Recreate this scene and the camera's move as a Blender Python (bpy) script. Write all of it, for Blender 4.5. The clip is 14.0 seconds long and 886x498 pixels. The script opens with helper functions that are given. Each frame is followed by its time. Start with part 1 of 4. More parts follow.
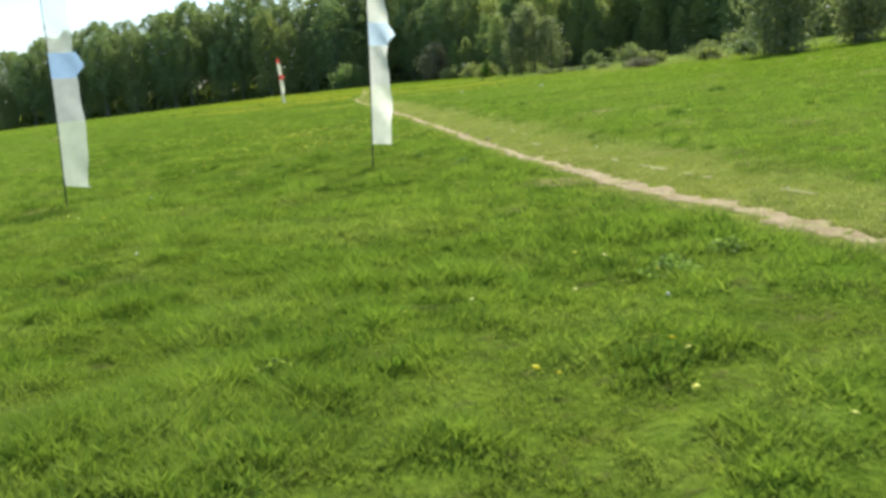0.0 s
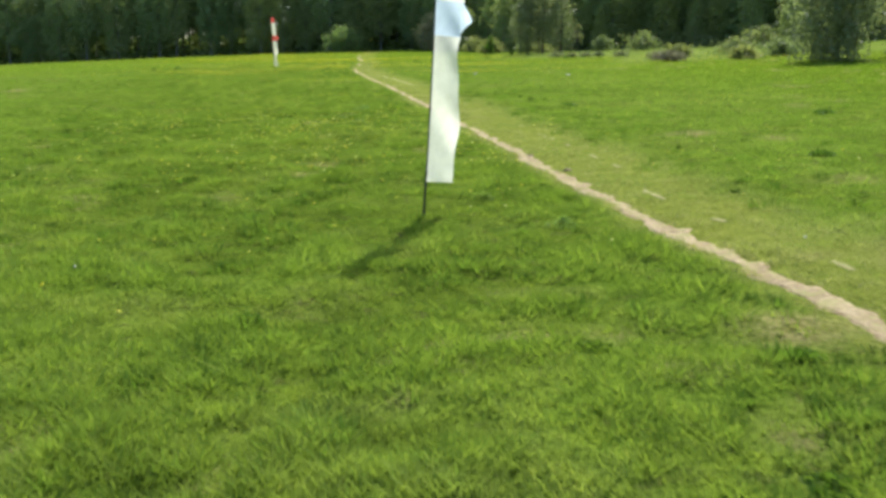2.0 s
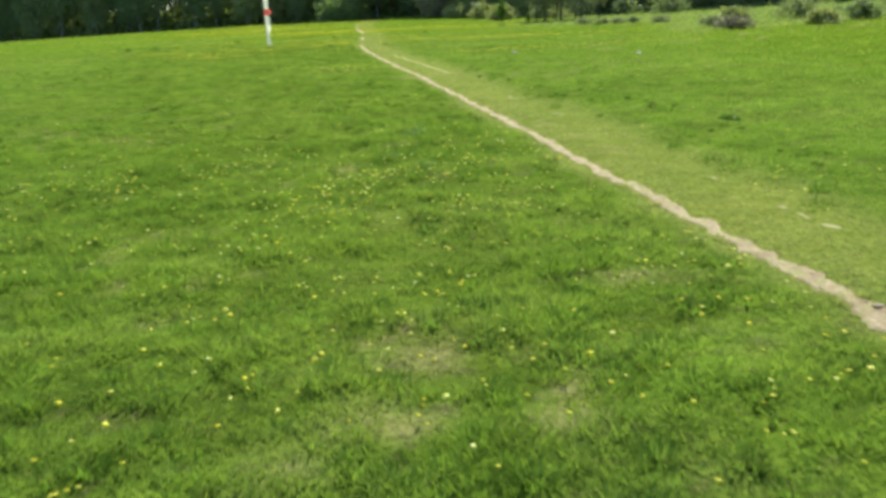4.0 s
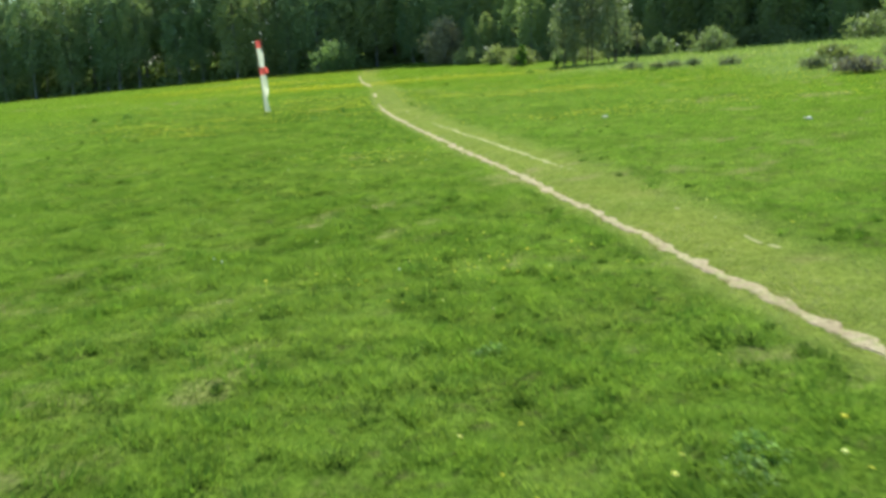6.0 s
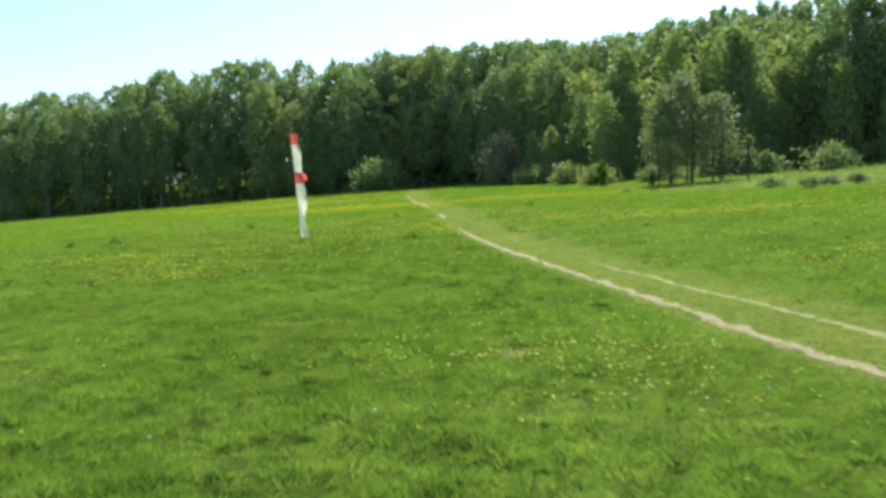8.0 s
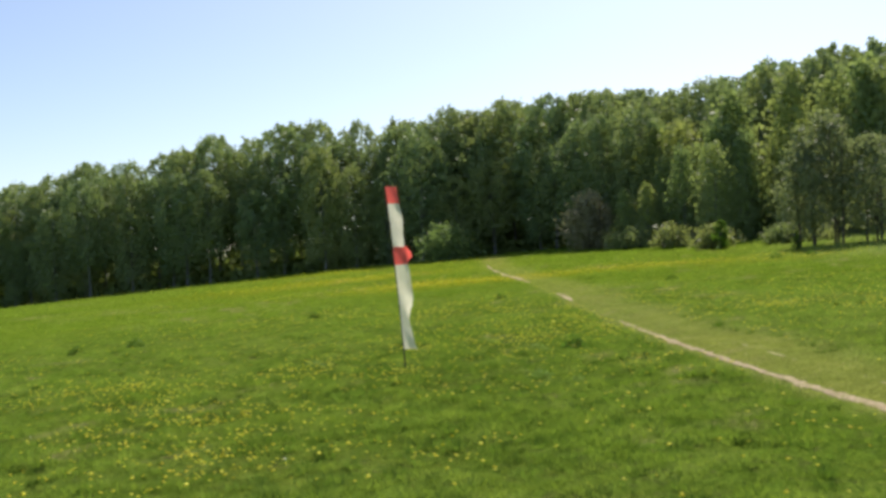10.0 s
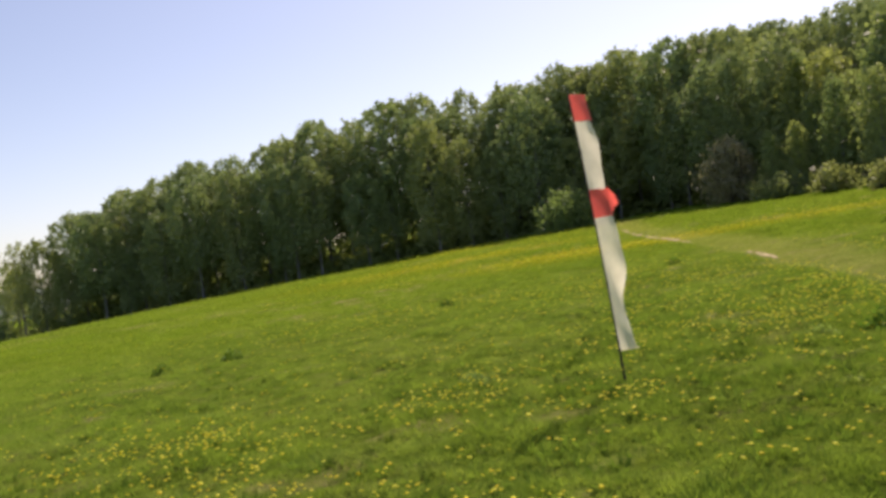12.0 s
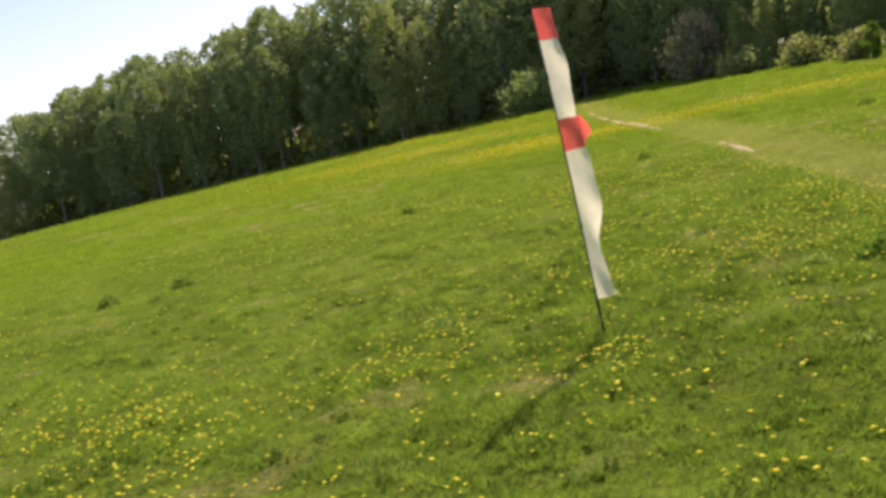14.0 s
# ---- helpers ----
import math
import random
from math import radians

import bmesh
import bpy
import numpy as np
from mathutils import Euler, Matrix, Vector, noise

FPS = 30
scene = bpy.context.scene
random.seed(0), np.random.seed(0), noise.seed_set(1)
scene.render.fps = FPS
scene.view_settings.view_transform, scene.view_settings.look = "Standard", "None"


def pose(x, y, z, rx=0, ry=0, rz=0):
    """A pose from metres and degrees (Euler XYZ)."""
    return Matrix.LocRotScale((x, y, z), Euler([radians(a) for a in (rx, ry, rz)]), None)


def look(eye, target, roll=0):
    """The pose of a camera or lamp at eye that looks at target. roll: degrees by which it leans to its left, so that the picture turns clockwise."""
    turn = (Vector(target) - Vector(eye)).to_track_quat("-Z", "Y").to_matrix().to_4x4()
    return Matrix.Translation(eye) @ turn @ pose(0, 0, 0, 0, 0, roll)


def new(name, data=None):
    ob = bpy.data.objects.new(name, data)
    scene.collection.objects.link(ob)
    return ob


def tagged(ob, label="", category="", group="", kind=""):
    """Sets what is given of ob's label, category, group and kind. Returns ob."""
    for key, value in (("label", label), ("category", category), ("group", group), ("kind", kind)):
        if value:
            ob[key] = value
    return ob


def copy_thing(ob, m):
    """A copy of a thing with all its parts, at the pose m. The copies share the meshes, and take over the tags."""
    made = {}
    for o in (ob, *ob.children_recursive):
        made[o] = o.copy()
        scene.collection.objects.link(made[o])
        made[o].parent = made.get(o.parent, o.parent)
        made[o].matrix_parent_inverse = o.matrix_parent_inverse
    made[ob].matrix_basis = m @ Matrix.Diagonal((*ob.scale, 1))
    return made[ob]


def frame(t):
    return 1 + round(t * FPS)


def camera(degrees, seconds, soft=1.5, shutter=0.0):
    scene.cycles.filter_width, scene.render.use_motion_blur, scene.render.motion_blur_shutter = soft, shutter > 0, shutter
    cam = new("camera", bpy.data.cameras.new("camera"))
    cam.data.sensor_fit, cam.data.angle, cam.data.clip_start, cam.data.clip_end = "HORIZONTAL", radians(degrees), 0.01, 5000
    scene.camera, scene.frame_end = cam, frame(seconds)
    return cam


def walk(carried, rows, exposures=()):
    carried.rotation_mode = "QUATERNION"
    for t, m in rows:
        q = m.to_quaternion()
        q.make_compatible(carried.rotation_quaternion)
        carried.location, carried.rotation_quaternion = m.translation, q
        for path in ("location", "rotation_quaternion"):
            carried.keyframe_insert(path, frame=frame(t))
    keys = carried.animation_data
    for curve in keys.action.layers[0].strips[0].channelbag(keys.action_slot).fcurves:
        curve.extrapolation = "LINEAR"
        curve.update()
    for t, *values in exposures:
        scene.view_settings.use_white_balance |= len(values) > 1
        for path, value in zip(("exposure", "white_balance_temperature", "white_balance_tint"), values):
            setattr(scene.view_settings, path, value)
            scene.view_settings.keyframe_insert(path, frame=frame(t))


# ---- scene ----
cam = camera(50.0, 14.0, soft=3.4, shutter=0.2)
PATH = [
    (0, (1.550, 20.905, 1.359), (1.2196, 22.8501, 1.0299), -3.89),
    (0.5, (1.192, 21.714, 1.496), (0.8809, 23.6597, 1.1519), -2.40),
    (1, (0.773, 22.782, 1.628), (0.5004, 24.7383, 1.3168), 0.31),
    (1.5, (0.355, 23.958, 1.773), (0.0906, 25.9045, 1.3959), 1.01),
    (2, (-0.230, 25.424, 1.852), (-0.5090, 27.3652, 1.4584), 0.95),
    (2.5, (-0.797, 27.000, 1.938), (-1.1124, 28.9338, 1.5388), -2.07),
    (3, (-1.625, 28.894, 2.149), (-1.8943, 30.8192, 1.6783), -0.68),
    (3.2, (-1.946, 29.764, 2.281), (-2.2309, 31.6788, 1.7796), -1.17),
    (5.3, (-5.112, 38.567, 2.395), (-5.319, 40.527, 2.053), 0.6),
    (5.5, (-5.578, 39.667, 2.514), (-5.784, 41.629, 2.184), 0.2),
    (6, (-6.446, 42.696, 2.830), (-6.696, 44.643, 2.446), -2.4),
    (6.5, (-7.605, 45.437, 2.705), (-7.808, 47.390, 2.324), -1.5),
    (7, (-8.359, 48.579, 2.538), (-8.635, 50.538, 2.244), -0.7),
    (7.5, (-9.300, 51.593, 2.422), (-9.610, 53.557, 2.201), -1.9),
    (8, (-10.355, 54.718, 2.395), (-10.657, 56.691, 2.270), -1.8),
    (8.5, (-11.080, 57.503, 2.345), (-11.389, 59.479, 2.314), -0.2),
    (8.7, (-11.479, 58.491, 2.335), (-11.811, 60.463, 2.348), -0.1),
    (10.8, (-15.128, 66.168, 2.961), (-15.5340, 68.1258, 2.9858), -6.53),
    (11, (-15.385, 66.789, 2.916), (-15.7807, 68.7490, 2.9586), -7.72),
    (11.5, (-15.987, 67.777, 2.731), (-16.4602, 69.7205, 2.7382), -6.59),
    (12, (-16.324, 68.910, 2.611), (-16.9470, 70.8105, 2.6016), -7.98),
    (12.5, (-16.678, 69.306, 2.643), (-17.3392, 71.1935, 2.6059), -8.01),
    (13, (-16.670, 69.998, 2.721), (-17.3542, 71.8743, 2.6153), -9.85),
    (13.5, (-16.772, 69.686, 2.890), (-17.3888, 71.5796, 2.7043), -10.64),
    (14, (-16.491, 70.130, 3.155), (-17.0812, 72.0220, 2.8872), -10.44),
]
walk(cam, [(t, look(eye, target, roll)) for t, eye, target, roll in PATH], [(0, 0.56, 6500, 4), (3.2, 0.64, 6500, 4), (5.3, 0.68, 6050, -6), (7, 0.67, 6080, -6), (8.7, 0.42, 6200, -2), (10.8, 0.08, 7000, 19), (11.5, 0.05, 7200, 22), (12.2, 0.18, 7450, 25), (13, 0.26, 7400, 25), (14, 0.44, 7400, 24)])


# ---- world, sun and exposure ----
SUN_AZ = 9.5            # degrees from +y towards +x
SUN_EL = 48.0
world = bpy.data.worlds.new("world")
scene.world = world
world.use_nodes = True
wn = world.node_tree.nodes
sky = wn.new("ShaderNodeTexSky")
sky.sky_type = "NISHITA"
sky.sun_disc = False
sky.sun_elevation = radians(SUN_EL)
sky.sun_rotation = radians(SUN_AZ)
sky.dust_density = 1.0
sky.air_density = 0.8
sky.ozone_density = 1.6
world.node_tree.links.new(sky.outputs[0], wn["Background"].inputs[0])
wn["Background"].inputs[1].default_value = 0.147

sun = new("sun", bpy.data.lights.new("sun", "SUN"))
sun.data.energy = 4.8
sun.data.angle = radians(0.6)
sun.data.color = (1.0, 0.95, 0.86)
sd = Vector((math.sin(radians(SUN_AZ)) * math.cos(radians(SUN_EL)), math.cos(radians(SUN_AZ)) * math.cos(radians(SUN_EL)), math.sin(radians(SUN_EL))))
sun.matrix_world = look(sd * 100, (0, 0, 0))


# ---- materials ----
class Nodes:
    """Short access to a material's node tree."""

    def __init__(self, name):
        self.mat = bpy.data.materials.new(name)
        self.mat.use_nodes = True
        self.tree = self.mat.node_tree
        self.bsdf = self.tree.nodes["Principled BSDF"]
        self.out = self.tree.nodes["Material Output"]

    def add(self, kind, **values):
        node = self.tree.nodes.new(kind)
        for k, v in values.items():
            node.inputs[k.replace("_", " ")].default_value = v
        return node

    def link(self, a, b):
        self.tree.links.new(a, b)

    def noise(self, scale, detail=3.0, rough=0.55, vector=None):
        node = self.add("ShaderNodeTexNoise", Scale=scale, Detail=detail, Roughness=rough)
        if vector is None:
            vector = self.coords()
        self.link(vector, node.inputs["Vector"])
        return node.outputs["Fac"]

    def coords(self):
        return self.add("ShaderNodeTexCoord").outputs["Object"]

    def ramp(self, fac, *stops):
        node = self.tree.nodes.new("ShaderNodeValToRGB")
        els = node.color_ramp.elements
        while len(els) < len(stops):
            els.new(0.5)
        for el, (pos, col) in zip(els, stops):
            el.position = pos
            el.color = (*col, 1.0) if len(col) == 3 else col
        self.link(fac, node.inputs[0])
        return node.outputs[0]

    def mix(self, fac, a, b, blend="MIX"):
        node = self.tree.nodes.new("ShaderNodeMix")
        node.data_type = "RGBA"
        node.blend_type = blend
        for sock, val in ((node.inputs[0], fac), (node.inputs[6], a), (node.inputs[7], b)):
            if hasattr(val, "is_linked"):
                self.link(val, sock)
            elif isinstance(val, (int, float)):
                sock.default_value = val
            else:
                sock.default_value = (*val, 1.0)
        return node.outputs[2]

    def maths(self, op, a, b):
        node = self.tree.nodes.new("ShaderNodeMath")
        node.operation = op
        for sock, val in zip(node.inputs, (a, b)):
            if hasattr(val, "is_linked"):
                self.link(val, sock)
            else:
                sock.default_value = val
        return node.outputs[0]

    def attribute(self, name):
        node = self.tree.nodes.new("ShaderNodeAttribute")
        node.attribute_name = name
        return node.outputs["Fac"]

    def island(self):
        return self.tree.nodes.new("ShaderNodeNewGeometry").outputs["Random Per Island"]

    def each(self):
        return self.tree.nodes.new("ShaderNodeObjectInfo").outputs["Random"]

    def bump(self, height, strength, distance):
        node = self.add("ShaderNodeBump", Strength=strength, Distance=distance)
        self.link(height, node.inputs["Height"])
        self.link(node.outputs[0], self.bsdf.inputs["Normal"])

    def colour(self, socket, rough=0.7):
        self.link(socket, self.bsdf.inputs["Base Color"])
        self.bsdf.inputs["Roughness"].default_value = rough
        return self

    def leafy(self, socket, through_light, rough=0.55):
        """Lets part of the light through, as leaves and blades do."""
        self.colour(socket, rough)
        tr = self.add("ShaderNodeBsdfTranslucent")
        warm = self.mix(1.0, socket, (1.04, 1.08, 0.68), "MULTIPLY")
        self.link(warm, tr.inputs["Color"])
        mx = self.add("ShaderNodeMixShader")
        mx.inputs[0].default_value = through_light
        self.link(self.bsdf.outputs[0], mx.inputs[1])
        self.link(tr.outputs[0], mx.inputs[2])
        self.link(mx.outputs[0], self.out.inputs["Surface"])
        return self


def tuft_at(x, y):
    """Tufts of thick growth and thin spots between them, 0 to 1."""
    return 0.56 * cloud(x, y, 0.34, 21) + 0.44 * cloud(x, y, 1.1, 27)


def meadow_colour(n, wear, pale):
    """Greens of the meadow in patches of two sizes, straw where it is worn or dry."""
    big = n.noise(0.16, 4.0)
    mid = n.noise(1.1, 5.0, 0.65)
    small = n.noise(3.6, 4.0, 0.6)
    green = n.ramp(big, (0.32, (0.165, 0.26, 0.025)), (0.5, (0.215, 0.315, 0.032)), (0.68, (0.265, 0.35, 0.045)))
    fine = n.ramp(mid, (0.3, (0.125, 0.195, 0.022)), (0.5, (0.215, 0.312, 0.032)), (0.72, (0.305, 0.37, 0.062)))
    col = n.mix(0.55, green, fine)
    col = n.mix(1.0, col, n.ramp(small, (0.3, (0.72, 0.76, 0.72)), (0.5, (1.0, 1.0, 1.0)), (0.7, (1.22, 1.16, 1.1))), "MULTIPLY")
    # mound shading put into the colour: hollows darker, tufts lighter
    col = n.mix(1.0, col, n.ramp(n.attribute("tuft"), (0.3, (0.90, 0.86, 0.90)), (0.42, (0.96, 0.94, 0.96)), (0.5, (1.0, 1.0, 1.0)), (0.64, (1.05, 1.08, 1.0))), "MULTIPLY")
    col = n.mix(1.0, col, (1.06, 0.99, 1.75), "MULTIPLY")
    straw = n.ramp(n.noise(4.0, 4.0), (0.3, (0.34, 0.335, 0.14)), (0.7, (0.50, 0.465, 0.24)))
    col = n.mix(n.maths("MULTIPLY", wear, 0.82), col, straw)
    dry = n.ramp(n.noise(0.5, 4.0), (0.3, (0.24, 0.30, 0.11)), (0.7, (0.38, 0.42, 0.21)))
    return n.mix(n.maths("MULTIPLY", pale, 0.9), col, dry)


def gilded(n, col):
    """Far dandelion heads, too small to tell apart, as specks of yellow."""
    gold = n.ramp(n.noise(24.0, 2.0), (0.47, (0, 0, 0)), (0.6, (1, 1, 1)))
    return n.mix(n.maths("MULTIPLY", gold, n.attribute("bloom")), col, (0.66, 0.47, 0.015))


def make_ground_material():
    n = Nodes("meadow_soil")
    col = meadow_colour(n, n.attribute("wear"), n.attribute("pale"))
    bare = n.ramp(n.noise(6.0, 4.0, 0.6), (0.54, (0, 0, 0)), (0.66, (1, 1, 1)))
    # darkened ground carries the shade between blades; brown specks are soil and shaded gaps
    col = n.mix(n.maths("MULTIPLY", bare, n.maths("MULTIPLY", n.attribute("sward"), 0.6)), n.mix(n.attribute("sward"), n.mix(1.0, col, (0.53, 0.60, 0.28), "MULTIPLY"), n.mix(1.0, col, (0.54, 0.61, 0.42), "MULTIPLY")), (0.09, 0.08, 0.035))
    soil = n.ramp(n.noise(6.0, 4.0, 0.6), (0.3, (0.19, 0.14, 0.06)), (0.7, (0.44, 0.35, 0.19)))
    col = n.mix(n.attribute("bald"), col, soil)
    col = gilded(n, col)
    col = n.mix(1.0, col, n.ramp(n.noise(21.0, 4.0, 0.7), (0.34, (0.5, 0.56, 0.5)), (0.5, (0.95, 0.98, 0.92)), (0.66, (1.35, 1.33, 1.25))), "MULTIPLY")
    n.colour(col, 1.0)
    n.bsdf.inputs["Specular IOR Level"].default_value = 0.0
    n.bump(n.noise(12.0, 6.0, 0.75), 1.0, 0.045)
    return n.mat


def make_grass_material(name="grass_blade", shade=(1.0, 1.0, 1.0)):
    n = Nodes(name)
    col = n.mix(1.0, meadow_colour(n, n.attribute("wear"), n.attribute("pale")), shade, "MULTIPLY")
    vary = n.ramp(n.island(), (0.0, (1.0, 1.01, 0.98)), (0.6, (1.05, 1.05, 1.04)), (0.95, (1.08, 1.07, 1.07)), (1.0, (1.5, 1.3, 1.6)))
    col = n.mix(1.0, col, vary, "MULTIPLY")
    col = gilded(n, col)
    n.leafy(col, 0.46, 0.8)
    n.bsdf.inputs["Specular IOR Level"].default_value = 0.0
    return n.mat


def make_leaf_material(name, dark, light, lit=0.38, gloss=0.35):
    n = Nodes(name)
    col = n.ramp(n.island(), (0.0, dark), (1.0, light))
    hue = n.ramp(n.each(), (0.0, (0.86, 0.94, 0.98)), (0.5, (1.0, 1.0, 1.0)), (1.0, (1.16, 1.07, 0.94)))
    col = n.mix(1.0, col, hue, "MULTIPLY")
    n.leafy(col, lit, 0.55)
    n.bsdf.inputs["Specular IOR Level"].default_value = gloss
    return n.mat


def make_plain(name, a, b, scale, rough=0.7, relief=0.0):
    n = Nodes(name)
    n.colour(n.ramp(n.noise(scale, 5.0, 0.65), (0.3, a), (0.7, b)), rough)
    if relief:
        n.bump(n.noise(scale * 3, 5.0, 0.7), 0.8, relief)
    return n.mat


def make_birch_bark():
    n = Nodes("birch_bark")
    st = n.add("ShaderNodeMapping")
    st.inputs["Scale"].default_value = (3.0, 3.0, 9.0)
    n.link(n.coords(), st.inputs["Vector"])
    marks = n.noise(1.0, 5.0, 0.7, st.outputs[0])
    n.colour(n.ramp(marks, (0.36, (0.03, 0.028, 0.025)), (0.5, (0.22, 0.215, 0.19)), (0.85, (0.36, 0.35, 0.32))), 0.75)
    n.bump(marks, 0.5, 0.02)
    return n.mat


def make_film(name, tint, clear, lit):
    """Thin plastic film: part clear, part milky, glossy."""
    n = Nodes(name)
    crease = n.noise(9.0, 4.0, 0.6)
    col = n.ramp(crease, (0.3, tuple(c * 0.86 for c in tint)), (0.7, tint))
    n.colour(col, 0.28)
    n.bump(n.noise(15.0, 4.0), 0.7, 0.014)
    tr = n.add("ShaderNodeBsdfTranslucent")
    n.link(col, tr.inputs["Color"])
    m1 = n.add("ShaderNodeMixShader")
    m1.inputs[0].default_value = lit
    n.link(n.bsdf.outputs[0], m1.inputs[1])
    n.link(tr.outputs[0], m1.inputs[2])
    cl = n.add("ShaderNodeBsdfTransparent")
    cl.inputs["Color"].default_value = (*[0.5 + 0.5 * c for c in tint], 1.0)
    m2 = n.add("ShaderNodeMixShader")
    m2.inputs[0].default_value = clear
    n.link(m1.outputs[0], m2.inputs[1])
    n.link(cl.outputs[0], m2.inputs[2])
    n.link(m2.outputs[0], n.out.inputs["Surface"])
    return n.mat


def make_petal(name, *stops):
    n = Nodes(name)
    n.leafy(n.ramp(n.island(), *stops), 0.3, 0.7)
    return n.mat


def make_dirt(name, low, high, pale=(0.36, 0.265, 0.15), bright=(0.60, 0.475, 0.30)):
    """Pale dry dirt, overgrown in spots."""
    n = Nodes(name)
    dirt = n.ramp(n.noise(3.5, 5.0, 0.65), (0.3, pale), (0.7, bright))
    crumbs = n.ramp(n.noise(26.0, 4.0, 0.7), (0.35, (0.62, 0.6, 0.58)), (0.6, (1.05, 1.05, 1.05)))
    dirt = n.mix(1.0, dirt, crumbs, "MULTIPLY")
    over = n.ramp(n.noise(8.0, 5.0, 0.7), (low, (1, 1, 1)), (high, (0, 0, 0)))
    n.colour(n.mix(n.maths("MULTIPLY", over, 0.8), dirt, (0.36, 0.35, 0.13)), 0.95)
    n.bsdf.inputs["Specular IOR Level"].default_value = 0.15
    n.bump(n.noise(14.0, 6.0, 0.75), 1.0, 0.04)
    return n.mat


M_GROUND = make_ground_material()
M_GRASS = make_grass_material()
# tuft blades darkened to hold the shading of the mounds
M_TUFT = make_grass_material("tuft_blade", (0.7, 0.82, 0.76))
# much darker blades, whose colour stands in for shadow at the tufts' feet
M_SHADE_TUFT = make_grass_material("shade_tuft_blade", (0.34, 0.42, 0.42))
M_BIRCH = make_leaf_material("birch_leaf", (0.235, 0.30, 0.135), (0.305, 0.365, 0.16), 0.42)
M_ASPEN = make_leaf_material("young_leaf", (0.25, 0.312, 0.125), (0.325, 0.385, 0.155), 0.5)
M_WILLOW = make_leaf_material("willow_leaf", (0.205, 0.23, 0.12), (0.30, 0.325, 0.17), 0.5)
M_SHRUB = make_leaf_material("shrub_leaf", (0.19, 0.23, 0.095), (0.29, 0.335, 0.145), 0.52)
M_GREY = make_leaf_material("grey_twig", (0.33, 0.285, 0.17), (0.46, 0.40, 0.26), 0.5)
M_BRUSH = make_leaf_material("brushwood", (0.15, 0.13, 0.09), (0.32, 0.29, 0.2), 0.3, 0.15)
M_WEED = make_leaf_material("weed_leaf", (0.09, 0.17, 0.025), (0.18, 0.28, 0.045), 0.5, 0.15)
M_WORMWOOD = make_leaf_material("wormwood_leaf", (0.18, 0.27, 0.06), (0.30, 0.39, 0.13), 0.55, 0.1)
M_UNDER = make_leaf_material("undergrowth_leaf", (0.19, 0.25, 0.09), (0.28, 0.35, 0.13), 0.55)
M_BARK = make_birch_bark()
M_WOOD = make_plain("dark_bark", (0.05, 0.042, 0.033), (0.11, 0.095, 0.075), 6.0, 0.9, 0.02)
M_DIRT = make_dirt("dry_dirt", 0.40, 0.52)
M_DIRT_FAINT = make_dirt("trodden_dirt", 0.55, 0.72, (0.29, 0.25, 0.12), (0.41, 0.355, 0.19))
M_DEAD = make_plain("dead_wood", (0.10, 0.07, 0.05), (0.22, 0.17, 0.13), 3.0, 0.9, 0.02)
M_CLOD = make_plain("dry_clod", (0.24, 0.175, 0.105), (0.44, 0.335, 0.21), 30.0, 0.95, 0.01)
M_POLE = make_plain("black_pole", (0.012, 0.012, 0.013), (0.028, 0.027, 0.028), 14.0, 0.4)
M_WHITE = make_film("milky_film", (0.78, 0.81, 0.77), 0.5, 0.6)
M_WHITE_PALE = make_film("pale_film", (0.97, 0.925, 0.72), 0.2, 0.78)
# M_WHITE_LIT and M_BLUE_LIT: milky and blue film with sunlight put into the tint
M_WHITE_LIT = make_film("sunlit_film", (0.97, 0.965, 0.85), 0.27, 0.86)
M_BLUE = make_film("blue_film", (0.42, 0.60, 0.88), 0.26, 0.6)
M_BLUE_LIT = make_film("sunlit_blue_film", (0.72, 0.85, 0.98), 0.1, 0.82)
M_RED = make_film("red_film", (0.98, 0.15, 0.12), 0.05, 0.78)
M_YELLOW = make_petal("dandelion_petal", (0.0, (0.92, 0.74, 0.02)), (0.5, (0.95, 0.85, 0.035)), (1.0, (0.97, 0.91, 0.10)))
M_LEMON = make_petal("buttercup_petal", (0.0, (0.92, 0.78, 0.02)), (0.6, (0.95, 0.88, 0.10)), (1.0, (0.97, 0.95, 0.35)))
M_PUFF = make_plain("dandelion_seed", (0.66, 0.63, 0.48), (0.80, 0.78, 0.62), 40.0, 0.9)
M_FAR = make_plain("far_wood", (0.045, 0.07, 0.045), (0.085, 0.115, 0.07), 0.02, 0.95)
M_POST = make_plain("white_post", (0.44, 0.41, 0.33), (0.58, 0.55, 0.46), 8.0, 0.7)


# ---- helpers for shapes ----
def value_noise(x, y, seed=0):
    """Smooth noise from 0 to 1 on arrays."""
    xi, yi = np.floor(x).astype(np.int64), np.floor(y).astype(np.int64)
    fx, fy = x - xi, y - yi
    fx, fy = fx * fx * (3 - 2 * fx), fy * fy * (3 - 2 * fy)

    def h(a, b):
        v = (a * 374761393 + b * 668265263 + seed * 1442695041) & 0xFFFFFFFF
        v = ((v ^ (v >> 13)) * 1274126177) & 0xFFFFFFFF
        return ((v ^ (v >> 16)) & 0xFFFF) / 65535.0

    top = h(xi, yi) * (1 - fx) + h(xi + 1, yi) * fx
    low = h(xi, yi + 1) * (1 - fx) + h(xi + 1, yi + 1) * fx
    return top * (1 - fy) + low * fy


def cloud(x, y, scale, seed=0):
    """Three octaves of value_noise, about 0 to 1."""
    return (value_noise(x / scale, y / scale, seed) * 4 + value_noise(x * 2.1 / scale, y * 2.1 / scale, seed + 1) * 2 + value_noise(x * 4.3 / scale, y * 4.3 / scale, seed + 2)) / 7


def step(a, b, x):
    t = np.clip((x - a) / (b - a), 0, 1)
    return t * t * (3 - 2 * t)


